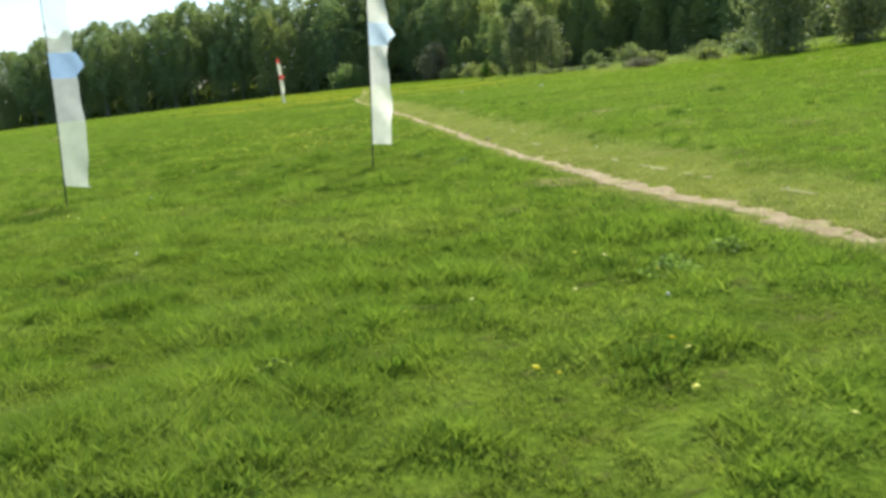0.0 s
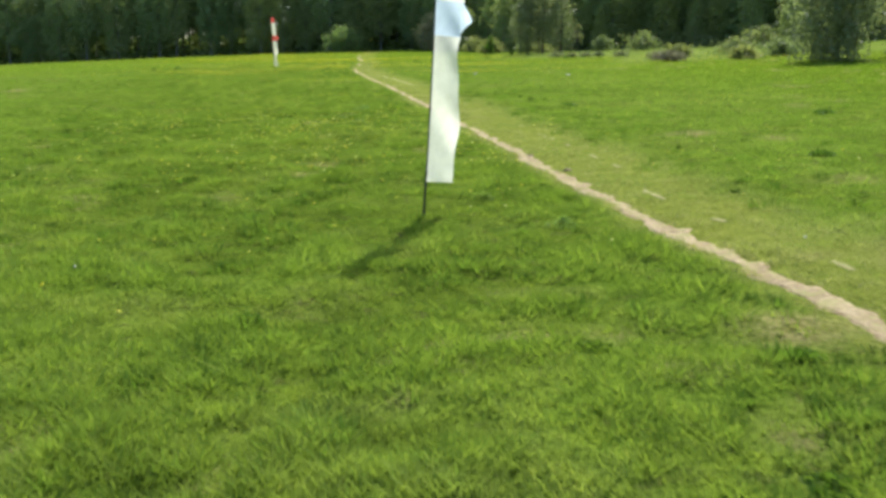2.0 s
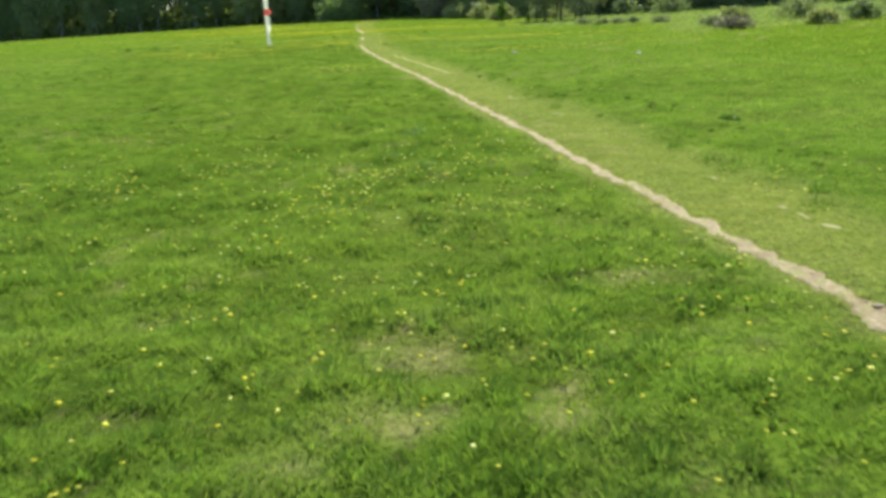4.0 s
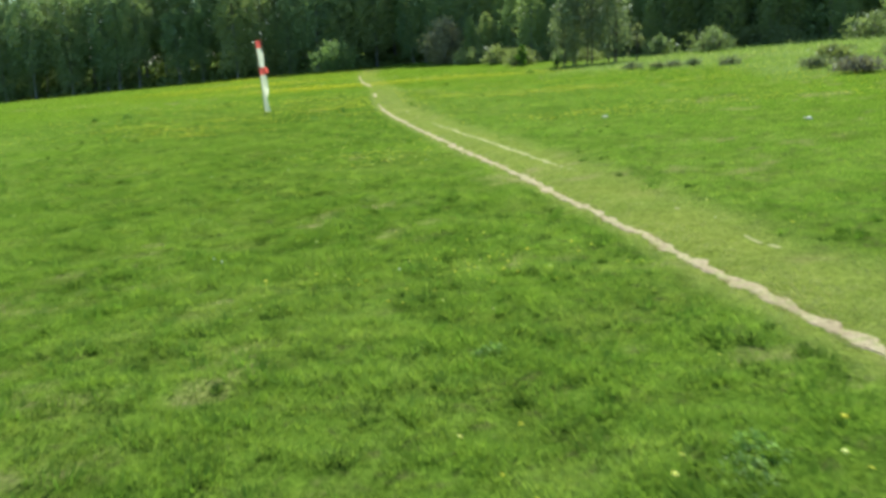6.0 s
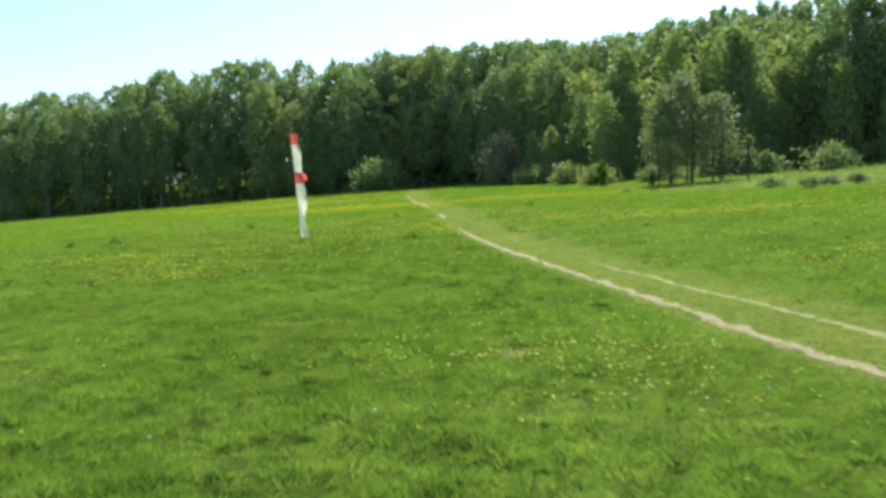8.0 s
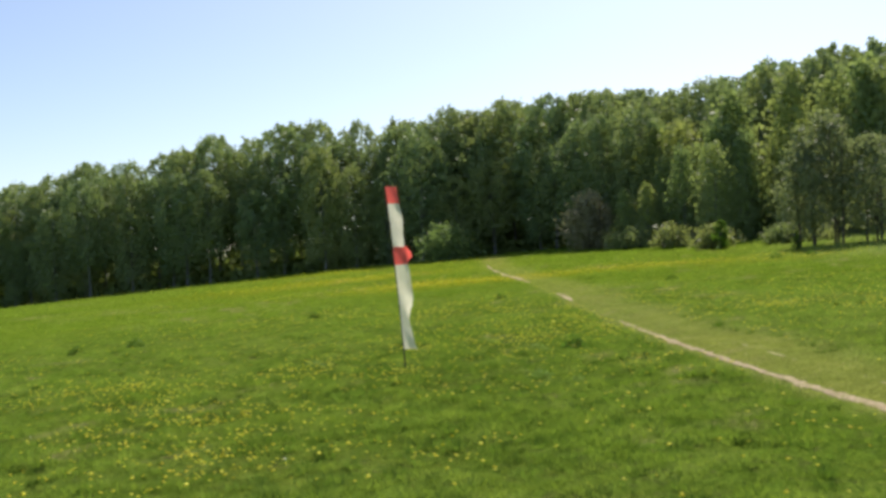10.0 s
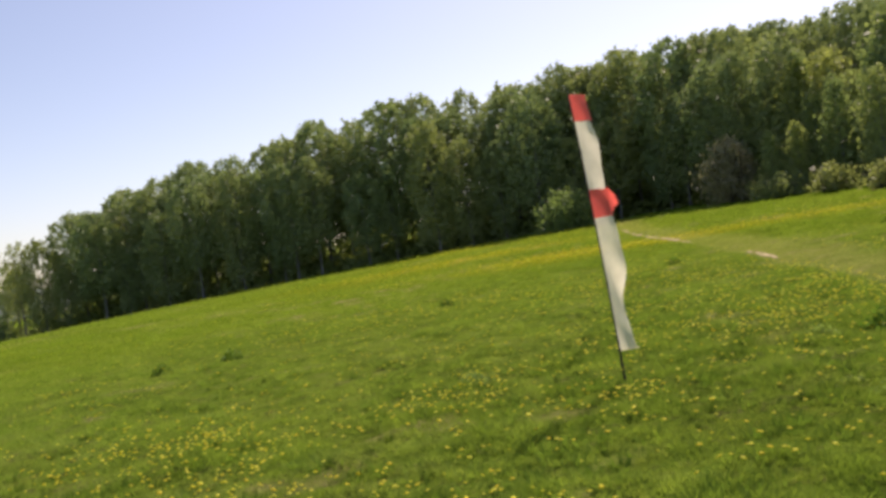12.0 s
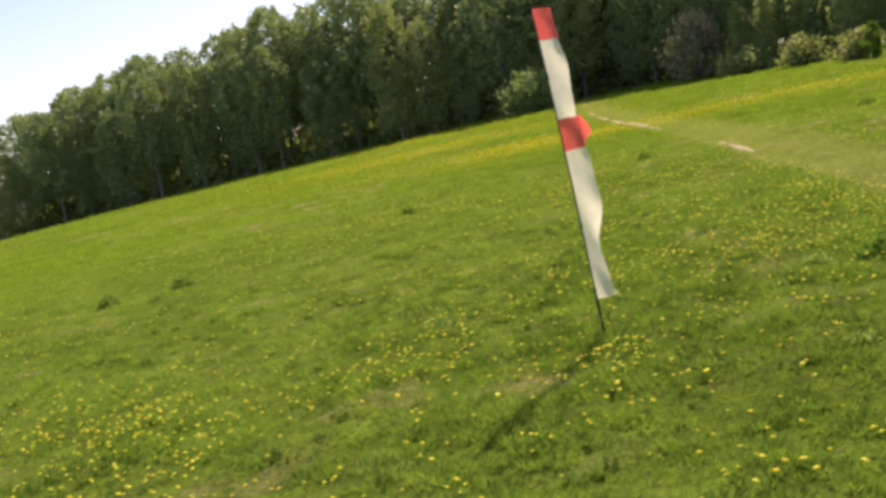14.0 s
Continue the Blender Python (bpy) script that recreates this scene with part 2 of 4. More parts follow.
HILL = (0.9048, 1.5307, 1.3095, 0.7437, 0.8771, 0.0292, 0.5228, -0.6646, -0.3636, 0.0808)


def base_height(x, y):
    """The lie of the land: a field that rises to the right and ahead, and falls away to the left."""
    x, y = np.asarray(x, float), np.asarray(y, float)
    cx, cy = np.clip(x, -100, 40), np.clip(y, 5, 165)
    u, v = (cx + 20) / 50, (cy - 80) / 60
    z = sum(c * b for c, b in zip(HILL, (u * 0 + 1, u, v, u * u, u * v, v * v, u ** 3, u * u * v, u * v * v, v ** 3)))
    z = z - 0.05 * np.exp(-((x + 1.77) ** 2 + (y - 34.76) ** 2) / 12.5)
    z = z + 0.42 * step(100, 145, y) * (1 - step(-20, 5, x))
    z = z - np.clip(-100 - x, 0, 220) * 0.05 + np.clip(x - 40, 0, 150) * 0.03
    return z


# the wheel track: its worn line through the meadow
TRACK = ((14.0, 4.0), (8.9, 15.0), (4.66, 24.0), (3.32, 27.0), (2.13, 30.0), (1.03, 33.0), (0.01, 36.0), (-0.95, 39.0), (-1.87, 42.0), (-2.78, 45.0), (-3.68, 48.0), (-4.57, 51.0), (-5.48, 54.0), (-6.4, 57.0), (-7.33, 60.0), (-8.27, 63.0), (-9.21, 66.0), (-10.15, 69.0), (-11.07, 72.0), (-11.95, 75.0), (-12.78, 78.0), (-13.6, 81.0), (-14.4, 84.5), (-16.2, 93.0), (-18.5, 104.0), (-21.2, 114.0), (-24.2, 128.0), (-27.5, 149.0), (-30.0, 170.0))


def spline(points, gap):
    """Points at even steps along a smooth line through the given ones."""
    pts = [Vector((*p, 0)) for p in points]
    pts = [2 * pts[0] - pts[1]] + pts + [2 * pts[-1] - pts[-2]]
    out = []
    for a, b, c, d in zip(pts, pts[1:], pts[2:], pts[3:]):
        n = max(1, round((c - b).length / gap))
        for i in range(n):
            t = i / n
            out.append(0.5 * (2 * b + (c - a) * t + (2 * a - 5 * b + 4 * c - d) * t * t + (3 * b - a - 3 * c + d) * t ** 3))
    return np.array([(p.x, p.y) for p in out])


LINE = spline(TRACK, 0.07)
LINE_DIR = np.gradient(LINE, axis=0)
LINE_DIR /= np.linalg.norm(LINE_DIR, axis=1)[:, None]


def track_offset(x, y):
    """Signed distance to the right of the track's main rut (the line runs mostly along y)."""
    lx = np.interp(y, LINE[:, 1], LINE[:, 0])
    dx = np.interp(y, LINE[:, 1], LINE_DIR[:, 1])
    return (x - lx) * dx


def rut_width(y):
    """Half-width of the bare main rut along its way; it fades where grass has grown over."""
    w = 0.076 * (1 - step(80, 87, y)) + 0.036 * (1 - step(32, 46, y)) + (0.085 * step(91, 92.5, y) * (1 - step(94, 96, y)) + 0.11 * step(102, 108, y) * (1 - step(120, 130, y))) * step(0.3, 0.62, cloud(y, y * 0, 0.5, 48))
    return w


def wear_at(x, y):
    """How much the grass is worn by wheels, 0 to 1."""
    d = track_offset(x, y)
    wob = (cloud(x, y, 1.6, 31) - 0.5) * 0.7
    wide = step(-0.45, -0.1, d + wob * 0.4) * (1 - step(0.95, 1.9, d + wob))
    return np.clip(wide * (0.55 + 0.6 * cloud(x, y, 0.9, 35)) * (1 - 0.2 * step(76, 92, y)), 0, 1)


def bald_at(x, y):
    """Small spots where the sward is thin and soil or dead grass shows, 0 to 1."""
    spots = step(0.64, 0.76, cloud(x, y, 0.5, 91)) * step(0.42, 0.62, cloud(x, y, 5.0, 95)) * 0.5
    for cx, cy, sx, sy in ((1.5, 41.8, 0.34, 0.2), (2.75, 41.0, 0.22, 0.14), (-9.4, 56.9, 0.4, 0.16), (-11.1, 63.8, 0.13, 0.12), (1.1, 31.2, 0.3, 0.2)):
        spots = np.maximum(spots, 1.3 * np.exp(-(((x - cx) / sx) ** 2 + ((y - cy) / sy) ** 2)))
    return np.clip(spots, 0, 0.75)


def pale_at(x, y):
    """Dry uncut grass before the wood's right part, 0 to 1."""
    zone = step(-12, -3, x - (y - 105) * 0.12) * step(82, 96, y + (x - 0) * 0.9 - 6)
    zone = np.maximum(zone, step(0.5, 3.0, x) * step(76, 80, y - x * 0.25) * 0.9)
    return np.clip(zone * (0.35 + 1.0 * cloud(x, y, 3.0, 51)), 0, 1)


def bloom_at(x, y):
    """Where dandelions crowd, 0 to 1."""
    a = step(0.50, 0.72, cloud(x, y, 7.0, 71))
    # long drifts before the wood and round the red flag
    drift = 0
    for cx, cy, sx, sy in ((-12.0, 110, 5, 3.2), (-25.0, 111, 2.5, 2), (-33, 121, 8, 6), (-52, 143, 22, 4), (-31, 136, 10, 4), (-4, 104, 6, 2.5), (-22, 108, 6, 3)):
        drift = drift + np.exp(-(((x - cx) / sx) ** 2 + ((y - cy) / sy) ** 2))
    drift = drift * step(0.36, 0.6, cloud(x * 0.4, y, 4.0, 75))
    near = 0
    for cx, cy, sx, sy, k in ((-16.0, 83.2, 2.6, 4.0, 2.0), (-14.6, 80.8, 2.0, 1.6, 1.2), (-11.5, 84.5, 3.0, 3.0, 0.6), (-18.0, 71.8, 1.5, 0.8, 1.1), (-13.8, 77.6, 0.9, 1.0, 0.5), (-8.0, 84.6, 2.6, 1.6, 0.6), (-17.2, 77.4, 1.7, 1.4, 0.7), (-18.0, 75.2, 2.2, 1.2, 0.45), (-19.4, 73.4, 1.5, 1.0, 1.0), (-22.8, 77.0, 1.4, 0.8, 0.8), (-20.8, 77.6, 3.0, 1.6, 0.35), (-14.2, 87.5, 3.0, 2.0, 0.6), (-10.0, 62.2, 1.6, 1.4, 0.42), (-11.3, 65.5, 2.0, 1.4, 0.3), (-7.9, 52.1, 2.0, 1.0, 0.3), (-10.5, 63.3, 1.1, 0.4, 0.9),
                              (-6.9, 45.6, 2.3, 1.7, 0.66), (-5.6, 43.2, 3.2, 1.6, 0.5), (-3.6, 40.0, 2.8, 3.4, 0.55), (1.2, 25.7, 1.2, 1.3, 0.13), (-6.5, 83, 5, 1.8, 0.8), (-3.0, 70, 4, 1.6, 0.7), (-21, 91, 6, 3, 0.4)):
        near = near + k * np.exp(-(((x - cx) / sx) ** 2 + ((y - cy) / sy) ** 2))
    return np.clip(a * 0.03 * step(45, 70, y) + drift * 0.48 * (1 - pale_at(x, y)) + near * (0.45 + 0.55 * a), 0, 1)


def far_bloom(x, y):
    """Bloom past the reach of single flowers."""
    return bloom_at(x, y) * step(86, 106, y) * (y < 150)


def ground_height(x, y):
    """The ground with its bumps; the ruts are sunk a little."""
    x, y = np.asarray(x, float), np.asarray(y, float)
    d = track_offset(x, y)
    bump = ((cloud(x, y, 1.1, 3) - 0.5) * 0.08 + (tuft_at(x, y) - 0.5) * 0.2) * (1 - 0.7 * np.exp(-((d - 0.4) / 1.0) ** 2)) + (cloud(x, y, 7.0, 9) - 0.5) * 0.06
    fade = np.exp(-(np.maximum(0, np.hypot(x + 10, y - 70) - 110) / 60) ** 2)
    for fx, fy in ((-5.5, 32.6), (-1.77, 34.72), (-17.78, 78.72)):     # trodden flat round the flags
        bump = bump * (1 - np.exp(-((x - fx) ** 2 + (y - fy) ** 2) / 0.6))
    return base_height(x, y) + bump * fade - 0.06 * np.exp(-(d / 0.22) ** 2) - 0.03 * np.exp(-((d - 0.95) / 0.25) ** 2)


def at_ground(x, y):
    return float(ground_height(np.array([x]), np.array([y]))[0])


def raw_mesh(name, verts, faces_flat, per_face, material, attrs=()):
    """A mesh from arrays of vertices and of equal-sided faces."""
    me = bpy.data.meshes.new(name)
    nf = len(faces_flat) // per_face
    me.vertices.add(len(verts))
    me.vertices.foreach_set("co", np.ascontiguousarray(verts, np.float32).ravel())
    me.loops.add(len(faces_flat))
    me.loops.foreach_set("vertex_index", np.ascontiguousarray(faces_flat, np.int32))
    me.polygons.add(nf)
    me.polygons.foreach_set("loop_start", np.arange(0, nf * per_face, per_face, dtype=np.int32))
    me.polygons.foreach_set("loop_total", np.full(nf, per_face, np.int32))
    me.update(calc_edges=True)
    for key, values in attrs:
        a = me.attributes.new(key, "FLOAT", "POINT")
        a.data.foreach_set("value", np.ascontiguousarray(values, np.float32))
    me.materials.append(material)
    return me


def smooth(me):
    me.polygons.foreach_set("use_smooth", np.ones(len(me.polygons), bool))
    return me


def child(name, me, parent, label=""):
    ob = new(name, me)
    ob.parent = parent
    return tagged(ob, label)


def part(name, bm, material, parent, label=""):
    """Links a bmesh as one mesh object under a thing or a part."""
    me = bpy.data.meshes.new(name)
    bm.to_mesh(me)
    bm.free()
    me.materials.append(material)
    smooth(me)
    return child(name, me, parent, label)


def tube_arrays(path, radii, sides=8):
    """Rings along a path; returns vertices and quad indices."""
    path = [Vector([float(q) for q in p]) for p in path]
    radii = [float(r) for r in radii]
    verts, faces = [], []
    for i, (p, r) in enumerate(zip(path, radii)):
        d = (path[min(i + 1, len(path) - 1)] - path[max(i - 1, 0)]).normalized()
        a = d.orthogonal().normalized() if abs(d.z) < 0.9 else Vector((1, 0, 0)).cross(d).normalized()
        b = d.cross(a)
        for k in range(sides):
            w = 2 * math.pi * k / sides
            verts.append(p + r * (math.cos(w) * a + math.sin(w) * b))
    for i in range(len(path) - 1):
        for k in range(sides):
            k2 = (k + 1) % sides
            faces.append((i * sides + k, i * sides + k2, (i + 1) * sides + k2, (i + 1) * sides + k))
    return verts, faces


def tubes_mesh(name, tubes, material):
    """Tubes in one mesh; every later one grows out of the first, joined to it at its foot."""
    verts, faces = [], []
    for path, radii, sides in tubes:
        v, f = tube_arrays(path, radii, sides)
        o = len(verts)
        verts += v
        faces += [tuple(i + o for i in q) for q in f]
        if o:
            stem = tubes[0][2]
            k = min(range(len(tubes[0][0]) * stem), key=lambda i: (verts[i] - v[0]).length_squared)
            faces.append((k, k - 1 if k % stem else k + 1, o + 1, o))
    return smooth(raw_mesh(name, np.array([tuple(v) for v in verts]), np.array(faces).ravel(), 4, material))


def leaf_cards(rng, centres, size):
    """One pointed, slightly folded leaf spray at each centre: two triangles."""
    n = len(centres)
    a = rng.normal(size=(n, 3))
    a[:, 2] -= 0.5
    a /= np.linalg.norm(a, axis=1)[:, None]
    b = rng.normal(size=(n, 3))
    b -= (b * a).sum(1)[:, None] * a
    b /= np.linalg.norm(b, axis=1)[:, None]
    c = np.cross(a, b)
    s = (size * rng.uniform(0.65, 1.35, n))[:, None]
    p0 = centres - a * s * 0.5
    p1 = centres + b * s * 0.38 + c * s * 0.12
    p2 = centres + a * s * 0.6
    p3 = centres - b * s * 0.38 + c * s * 0.12
    verts = np.stack([p0, p1, p2, p3], 1).reshape(-1, 3)
    i = np.arange(n)[:, None] * 4
    faces = np.concatenate([i + [0, 1, 2], i + [0, 2, 3]], 1).reshape(-1)
    return verts, faces


def leaf_sprays(rng, centres, size, hang=0.4):
    """One slim pointed spray of leaves, a single triangle, at each centre."""
    n = len(centres)
    a = rng.normal(size=(n, 3))
    a[:, 2] -= hang
    a /= np.linalg.norm(a, axis=1)[:, None]
    b = rng.normal(size=(n, 3))
    b -= (b * a).sum(1)[:, None] * a
    b /= np.linalg.norm(b, axis=1)[:, None]
    s = (size * rng.uniform(0.6, 1.4, n))[:, None]
    verts = np.stack([centres - a * s * 0.45 + b * s * 0.42, centres - a * s * 0.45 - b * s * 0.42, centres + a * s * 0.65], 1).reshape(-1, 3)
    return verts, np.arange(3 * n)


# ---- ground ----
def axis(dense_a, dense_b, gap, far_a, far_b, growth=1.25):
    xs = list(np.arange(dense_a, dense_b + gap / 2, gap))
    g = gap
    while xs[-1] < far_b:
        g *= growth
        xs.append(xs[-1] + g)
    g = gap
    while xs[0] > far_a:
        g *= growth
        xs.insert(0, xs[0] - g)
    return np.array(xs)


GRID = {}


def lain(x, y):
    """Height of the ground's mesh itself."""
    xs, ys, z = GRID["xs"], GRID["ys"], GRID["z"]
    i = np.clip(np.searchsorted(xs, x) - 1, 0, len(xs) - 2)
    j = np.clip(np.searchsorted(ys, y) - 1, 0, len(ys) - 2)
    u, v = (x - xs[i]) / (xs[i + 1] - xs[i]), (y - ys[j]) / (ys[j + 1] - ys[j])
    return (z[j, i] * (1 - u) + z[j, i + 1] * u) * (1 - v) + (z[j + 1, i] * (1 - u) + z[j + 1, i + 1] * u) * v


def build_ground():
    xs, ys = axis(-34, 12, 0.27, -3000, 3000, 1.16), axis(20, 112, 0.29, -3000, 3200, 1.16)
    X, Y = np.meshgrid(xs, ys)
    x, y = X.ravel(), Y.ravel()
    z = ground_height(x, y)
    nx, ny = len(xs), len(ys)
    GRID.update(xs=xs, ys=ys, z=z.reshape(ny, nx))
    i = (np.arange(ny - 1)[:, None] * nx + np.arange(nx - 1)[None]).ravel()
    faces = np.stack([i, i + 1, i + nx + 1, i + nx], 1).ravel()
    side = np.abs(x - np.interp(y, (21, 45, 70, 110, 150), (1.0, -7.0, -16.4, -24, -30)))
    sward = (1 - step(5, 22, np.hypot(np.maximum(0, side - 3), np.maximum(0, y - 80)))) * (1 - wear_at(x, y))
    attrs = (("wear", wear_at(x, y)), ("pale", pale_at(x, y)), ("sward", sward), ("tuft", tuft_at(x, y)), ("bloom", far_bloom(x, y)), ("bald", bald_at(x, y)))
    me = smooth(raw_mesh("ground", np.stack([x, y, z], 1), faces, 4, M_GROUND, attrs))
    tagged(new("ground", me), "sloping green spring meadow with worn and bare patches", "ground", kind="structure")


build_ground()


def build_rut(name, shift, width_of, seed, material, label, proud=0.013):
    """A bare strip of dirt with ragged edges, lying in the sunk rut."""
    along = LINE
    side = np.stack([LINE_DIR[:, 1], -LINE_DIR[:, 0]], 1)
    n = len(along)
    s = np.arange(n) * 0.07
    wob = (cloud(s, s * 0 + seed, 1.7, seed) - 0.5) * 0.3
    left = width_of(along[:, 1]) * np.maximum(0.45, 0.92 + 0.7 * (cloud(s, s * 0, 0.9, seed + 3) - 0.5) + 1.6 * (cloud(s, s * 0, 0.2, seed + 4) - 0.5) + 0.9 * (cloud(s, s * 0, 0.09, seed + 7) - 0.5) + wob)
    right = width_of(along[:, 1]) * np.maximum(0.45, 0.92 + 0.7 * (cloud(s, s * 0, 0.9, seed + 5) - 0.5) + 1.6 * (cloud(s, s * 0, 0.2, seed + 6) - 0.5) + 0.9 * (cloud(s, s * 0, 0.09, seed + 8) - 0.5) - wob)
    cols = np.array([-1.25, -1.0, -0.55, 0.0, 0.55, 1.0, 1.25])
    verts = []
    for k in cols:
        off = shift + np.where(k < 0, left, right) * k
        p = along + side * off[:, None]
        z = lain(p[:, 0], p[:, 1]) + (proud if abs(k) <= 1.0 else -0.015) + (cloud(p[:, 0], p[:, 1], 0.25, 12) - 0.5) * 0.012
        verts.append(np.stack([p[:, 0], p[:, 1], z], 1))
    verts = np.stack(verts, 1).reshape(-1, 3)
    keep = np.minimum(left, right) > 0.012
    m = len(cols)
    faces = [(i * m + k, i * m + k + 1, (i + 1) * m + k + 1, (i + 1) * m + k) for i in range(n - 1) if keep[i] and keep[i + 1] and 8 < along[i, 1] < 140 for k in range(m - 1)]
    me = smooth(raw_mesh(name, verts, np.array(faces).ravel(), 4, material))
    tagged(new(name, me), label, "dirt track", kind="structure")


def second_shift(y):
    """How far the second rut lies beside the main one."""
    return np.interp(y, (28, 30, 36, 37.3, 42, 46, 54, 60, 66, 72), (0.74, 0.63, 0.54, 0.92, 0.94, 1.02, 0.98, 0.93, 0.84, 0.65))


def second_width(y):
    """Half-width of the second rut: clear for a stretch, broken patches before and after it."""
    clear = step(58, 62, y) * (1 - step(69.5, 73, y)) * (0.45 + 0.8 * cloud(y, y * 0, 0.7, 44))
    near = (1 - step(36, 36.8, y) * (1 - step(37.0, 37.6, y))) * (1 - step(40, 43, y))
    broken = 0.7 * step(0.5, 0.68, cloud(y, y * 0, 0.55, 47)) * near + 0.5 * step(0.56, 0.7, cloud(y, y * 0, 0.4, 46)) * (1 - step(78, 82, y))
    return 0.066 * np.maximum(clear, broken * 0.75)


build_rut("road", 0.0, rut_width, 5, M_DIRT, "narrow rut of pale dry dirt worn through the grass")
build_rut("road_second_rut", second_shift(LINE[:, 1]), second_width, 9, M_DIRT_FAINT, "faint second rut of pale dirt, half overgrown", 0.005)


# ---- grass and flowers ----
def scatter(rng, count, y0, y1, near, far):
    """Random places beside the flight line, between two distances from it."""
    y = rng.uniform(y0, y1, count)
    side = rng.uniform(near, far, count) * rng.choice((-1, 1), count)
    mid = np.interp(y, (21, 45, 70, 110, 150), (1.0, -7.0, -16.4, -24, -30))
    return mid + side, y


def build_grass(name, seed, x, y, spread, tall, wide, label):
    """Single blades, most of them bent well over; spread is the distance from the flight line, with which they coarsen."""
    rng = np.random.default_rng(seed)
    d = track_offset(x, y)
    bare = np.exp(-(d / (rut_width(y) * 0.75 + 0.01)) ** 4) * (rut_width(y) > 0.03) + 0.45 * np.exp(-((d - second_shift(y)) / 0.07) ** 2)
    wear = wear_at(x, y)
    tuft = tuft_at(x, y)
    keep = rng.uniform(0, 1, len(x)) > np.clip(bare * 1.0 + bald_at(x, y) * 0.8 + 0.95 * step(0.66, 0.74, cloud(x, y, 0.3, 97)) * (y < 88) + wear * 0.2 + (0.45 - tuft) * 1.0, 0, 0.97) * np.where(bare + wear > 0.5, 1.0, 0.8)
    x, y, wear, tuft, spread = x[keep], y[keep], wear[keep], tuft[keep], spread[keep]
    n = len(x)
    z = ground_height(x, y) - 0.008
    h = tall * (1 + spread / 60) * (0.36 + 3.2 * np.clip(tuft - 0.35, 0, 1) ** 1.2 + 0.4 * cloud(x, y, 3.0, 25)) * rng.uniform(0.45, 1.4, n) * (1 - 0.55 * wear) * (1 + 1.5 * pale_at(x, y))
    w = wide * (1 + spread / 6.5) * rng.uniform(0.6, 1.35, n)
    ang, lean, turn = rng.uniform(0, 6.283, n), rng.uniform(0.3, 1.7, n) * h, rng.uniform(0, 6.283, n)
    base = np.stack([x, y, z], 1)
    sx, sy = np.cos(ang) * w / 2, np.sin(ang) * w / 2
    zero = np.zeros(n)
    tip = base + np.stack([np.cos(turn) * lean, np.sin(turn) * lean, h], 1)
    verts = np.stack([base + np.stack([sx, sy, zero], 1), base - np.stack([sx, sy, zero], 1), tip], 1).reshape(-1, 3)
    attrs = (("wear", np.repeat(wear, 3)), ("pale", np.repeat(pale_at(x, y), 3)), ("tuft", np.repeat(tuft, 3)), ("bloom", np.repeat(far_bloom(x, y), 3)))
    me = raw_mesh(name, verts, np.arange(n * 3), 3, M_GRASS, attrs)
    tagged(new(name, me), label, "grass", kind="stuff")


def build_all_grass():
    rng = np.random.default_rng(11)
    n = 1450000
    y = rng.uniform(22.5, 148, n)
    side = rng.uniform(-34, 34, n) * (1 + np.maximum(0, y - 95) / 80)
    spread = np.hypot(np.maximum(0, np.abs(side) - 5.0), np.maximum(0, y - 84))
    keep = rng.uniform(0, 1, n) < (1 + spread / 6.5) ** -1.7
    y, side, spread = y[keep], side[keep], spread[keep]
    # a closer sward right under the way
    close = rng.uniform(22.5, 108, 1550000)
    close = close[rng.uniform(0, 1, len(close)) > step(70, 108, close)]
    m = len(close)
    y = np.concatenate([y, close])
    side = np.concatenate([side, rng.normal(0, 1, m) * (2.8 + 3.0 * step(64, 100, close))])
    # and where it starts, low over the ground
    k = 150000
    y = np.concatenate([y, 22.6 + 7 * rng.uniform(0, 1, k) ** 1.6])
    side = np.concatenate([side, rng.normal(-0.5, 1.8, k)])
    # a ragged fringe along the rut
    q = 70000
    edge = rng.uniform(24, 86, q)
    y = np.concatenate([y, edge])
    along = np.interp(edge, LINE[:, 1], LINE[:, 0]) + rng.choice((-1, 1), q) * (rut_width(edge) * rng.uniform(0.55, 1.5, q) + 0.03 * rng.uniform(0, 1, q))
    side = np.concatenate([side, along - np.interp(edge, (21, 45, 70, 110, 150), (1.0, -7.0, -16.4, -24, -30))])
    spread = np.concatenate([spread, np.zeros(m + k), np.full(q, 1.0)])
    x = np.interp(y, (21, 45, 70, 110, 150), (1.0, -7.0, -16.4, -24, -30)) + side
    build_grass("meadow_grass", 12, x, y, spread, 0.062, 0.0105, "short fresh green meadow grass in low tufts")


build_all_grass()


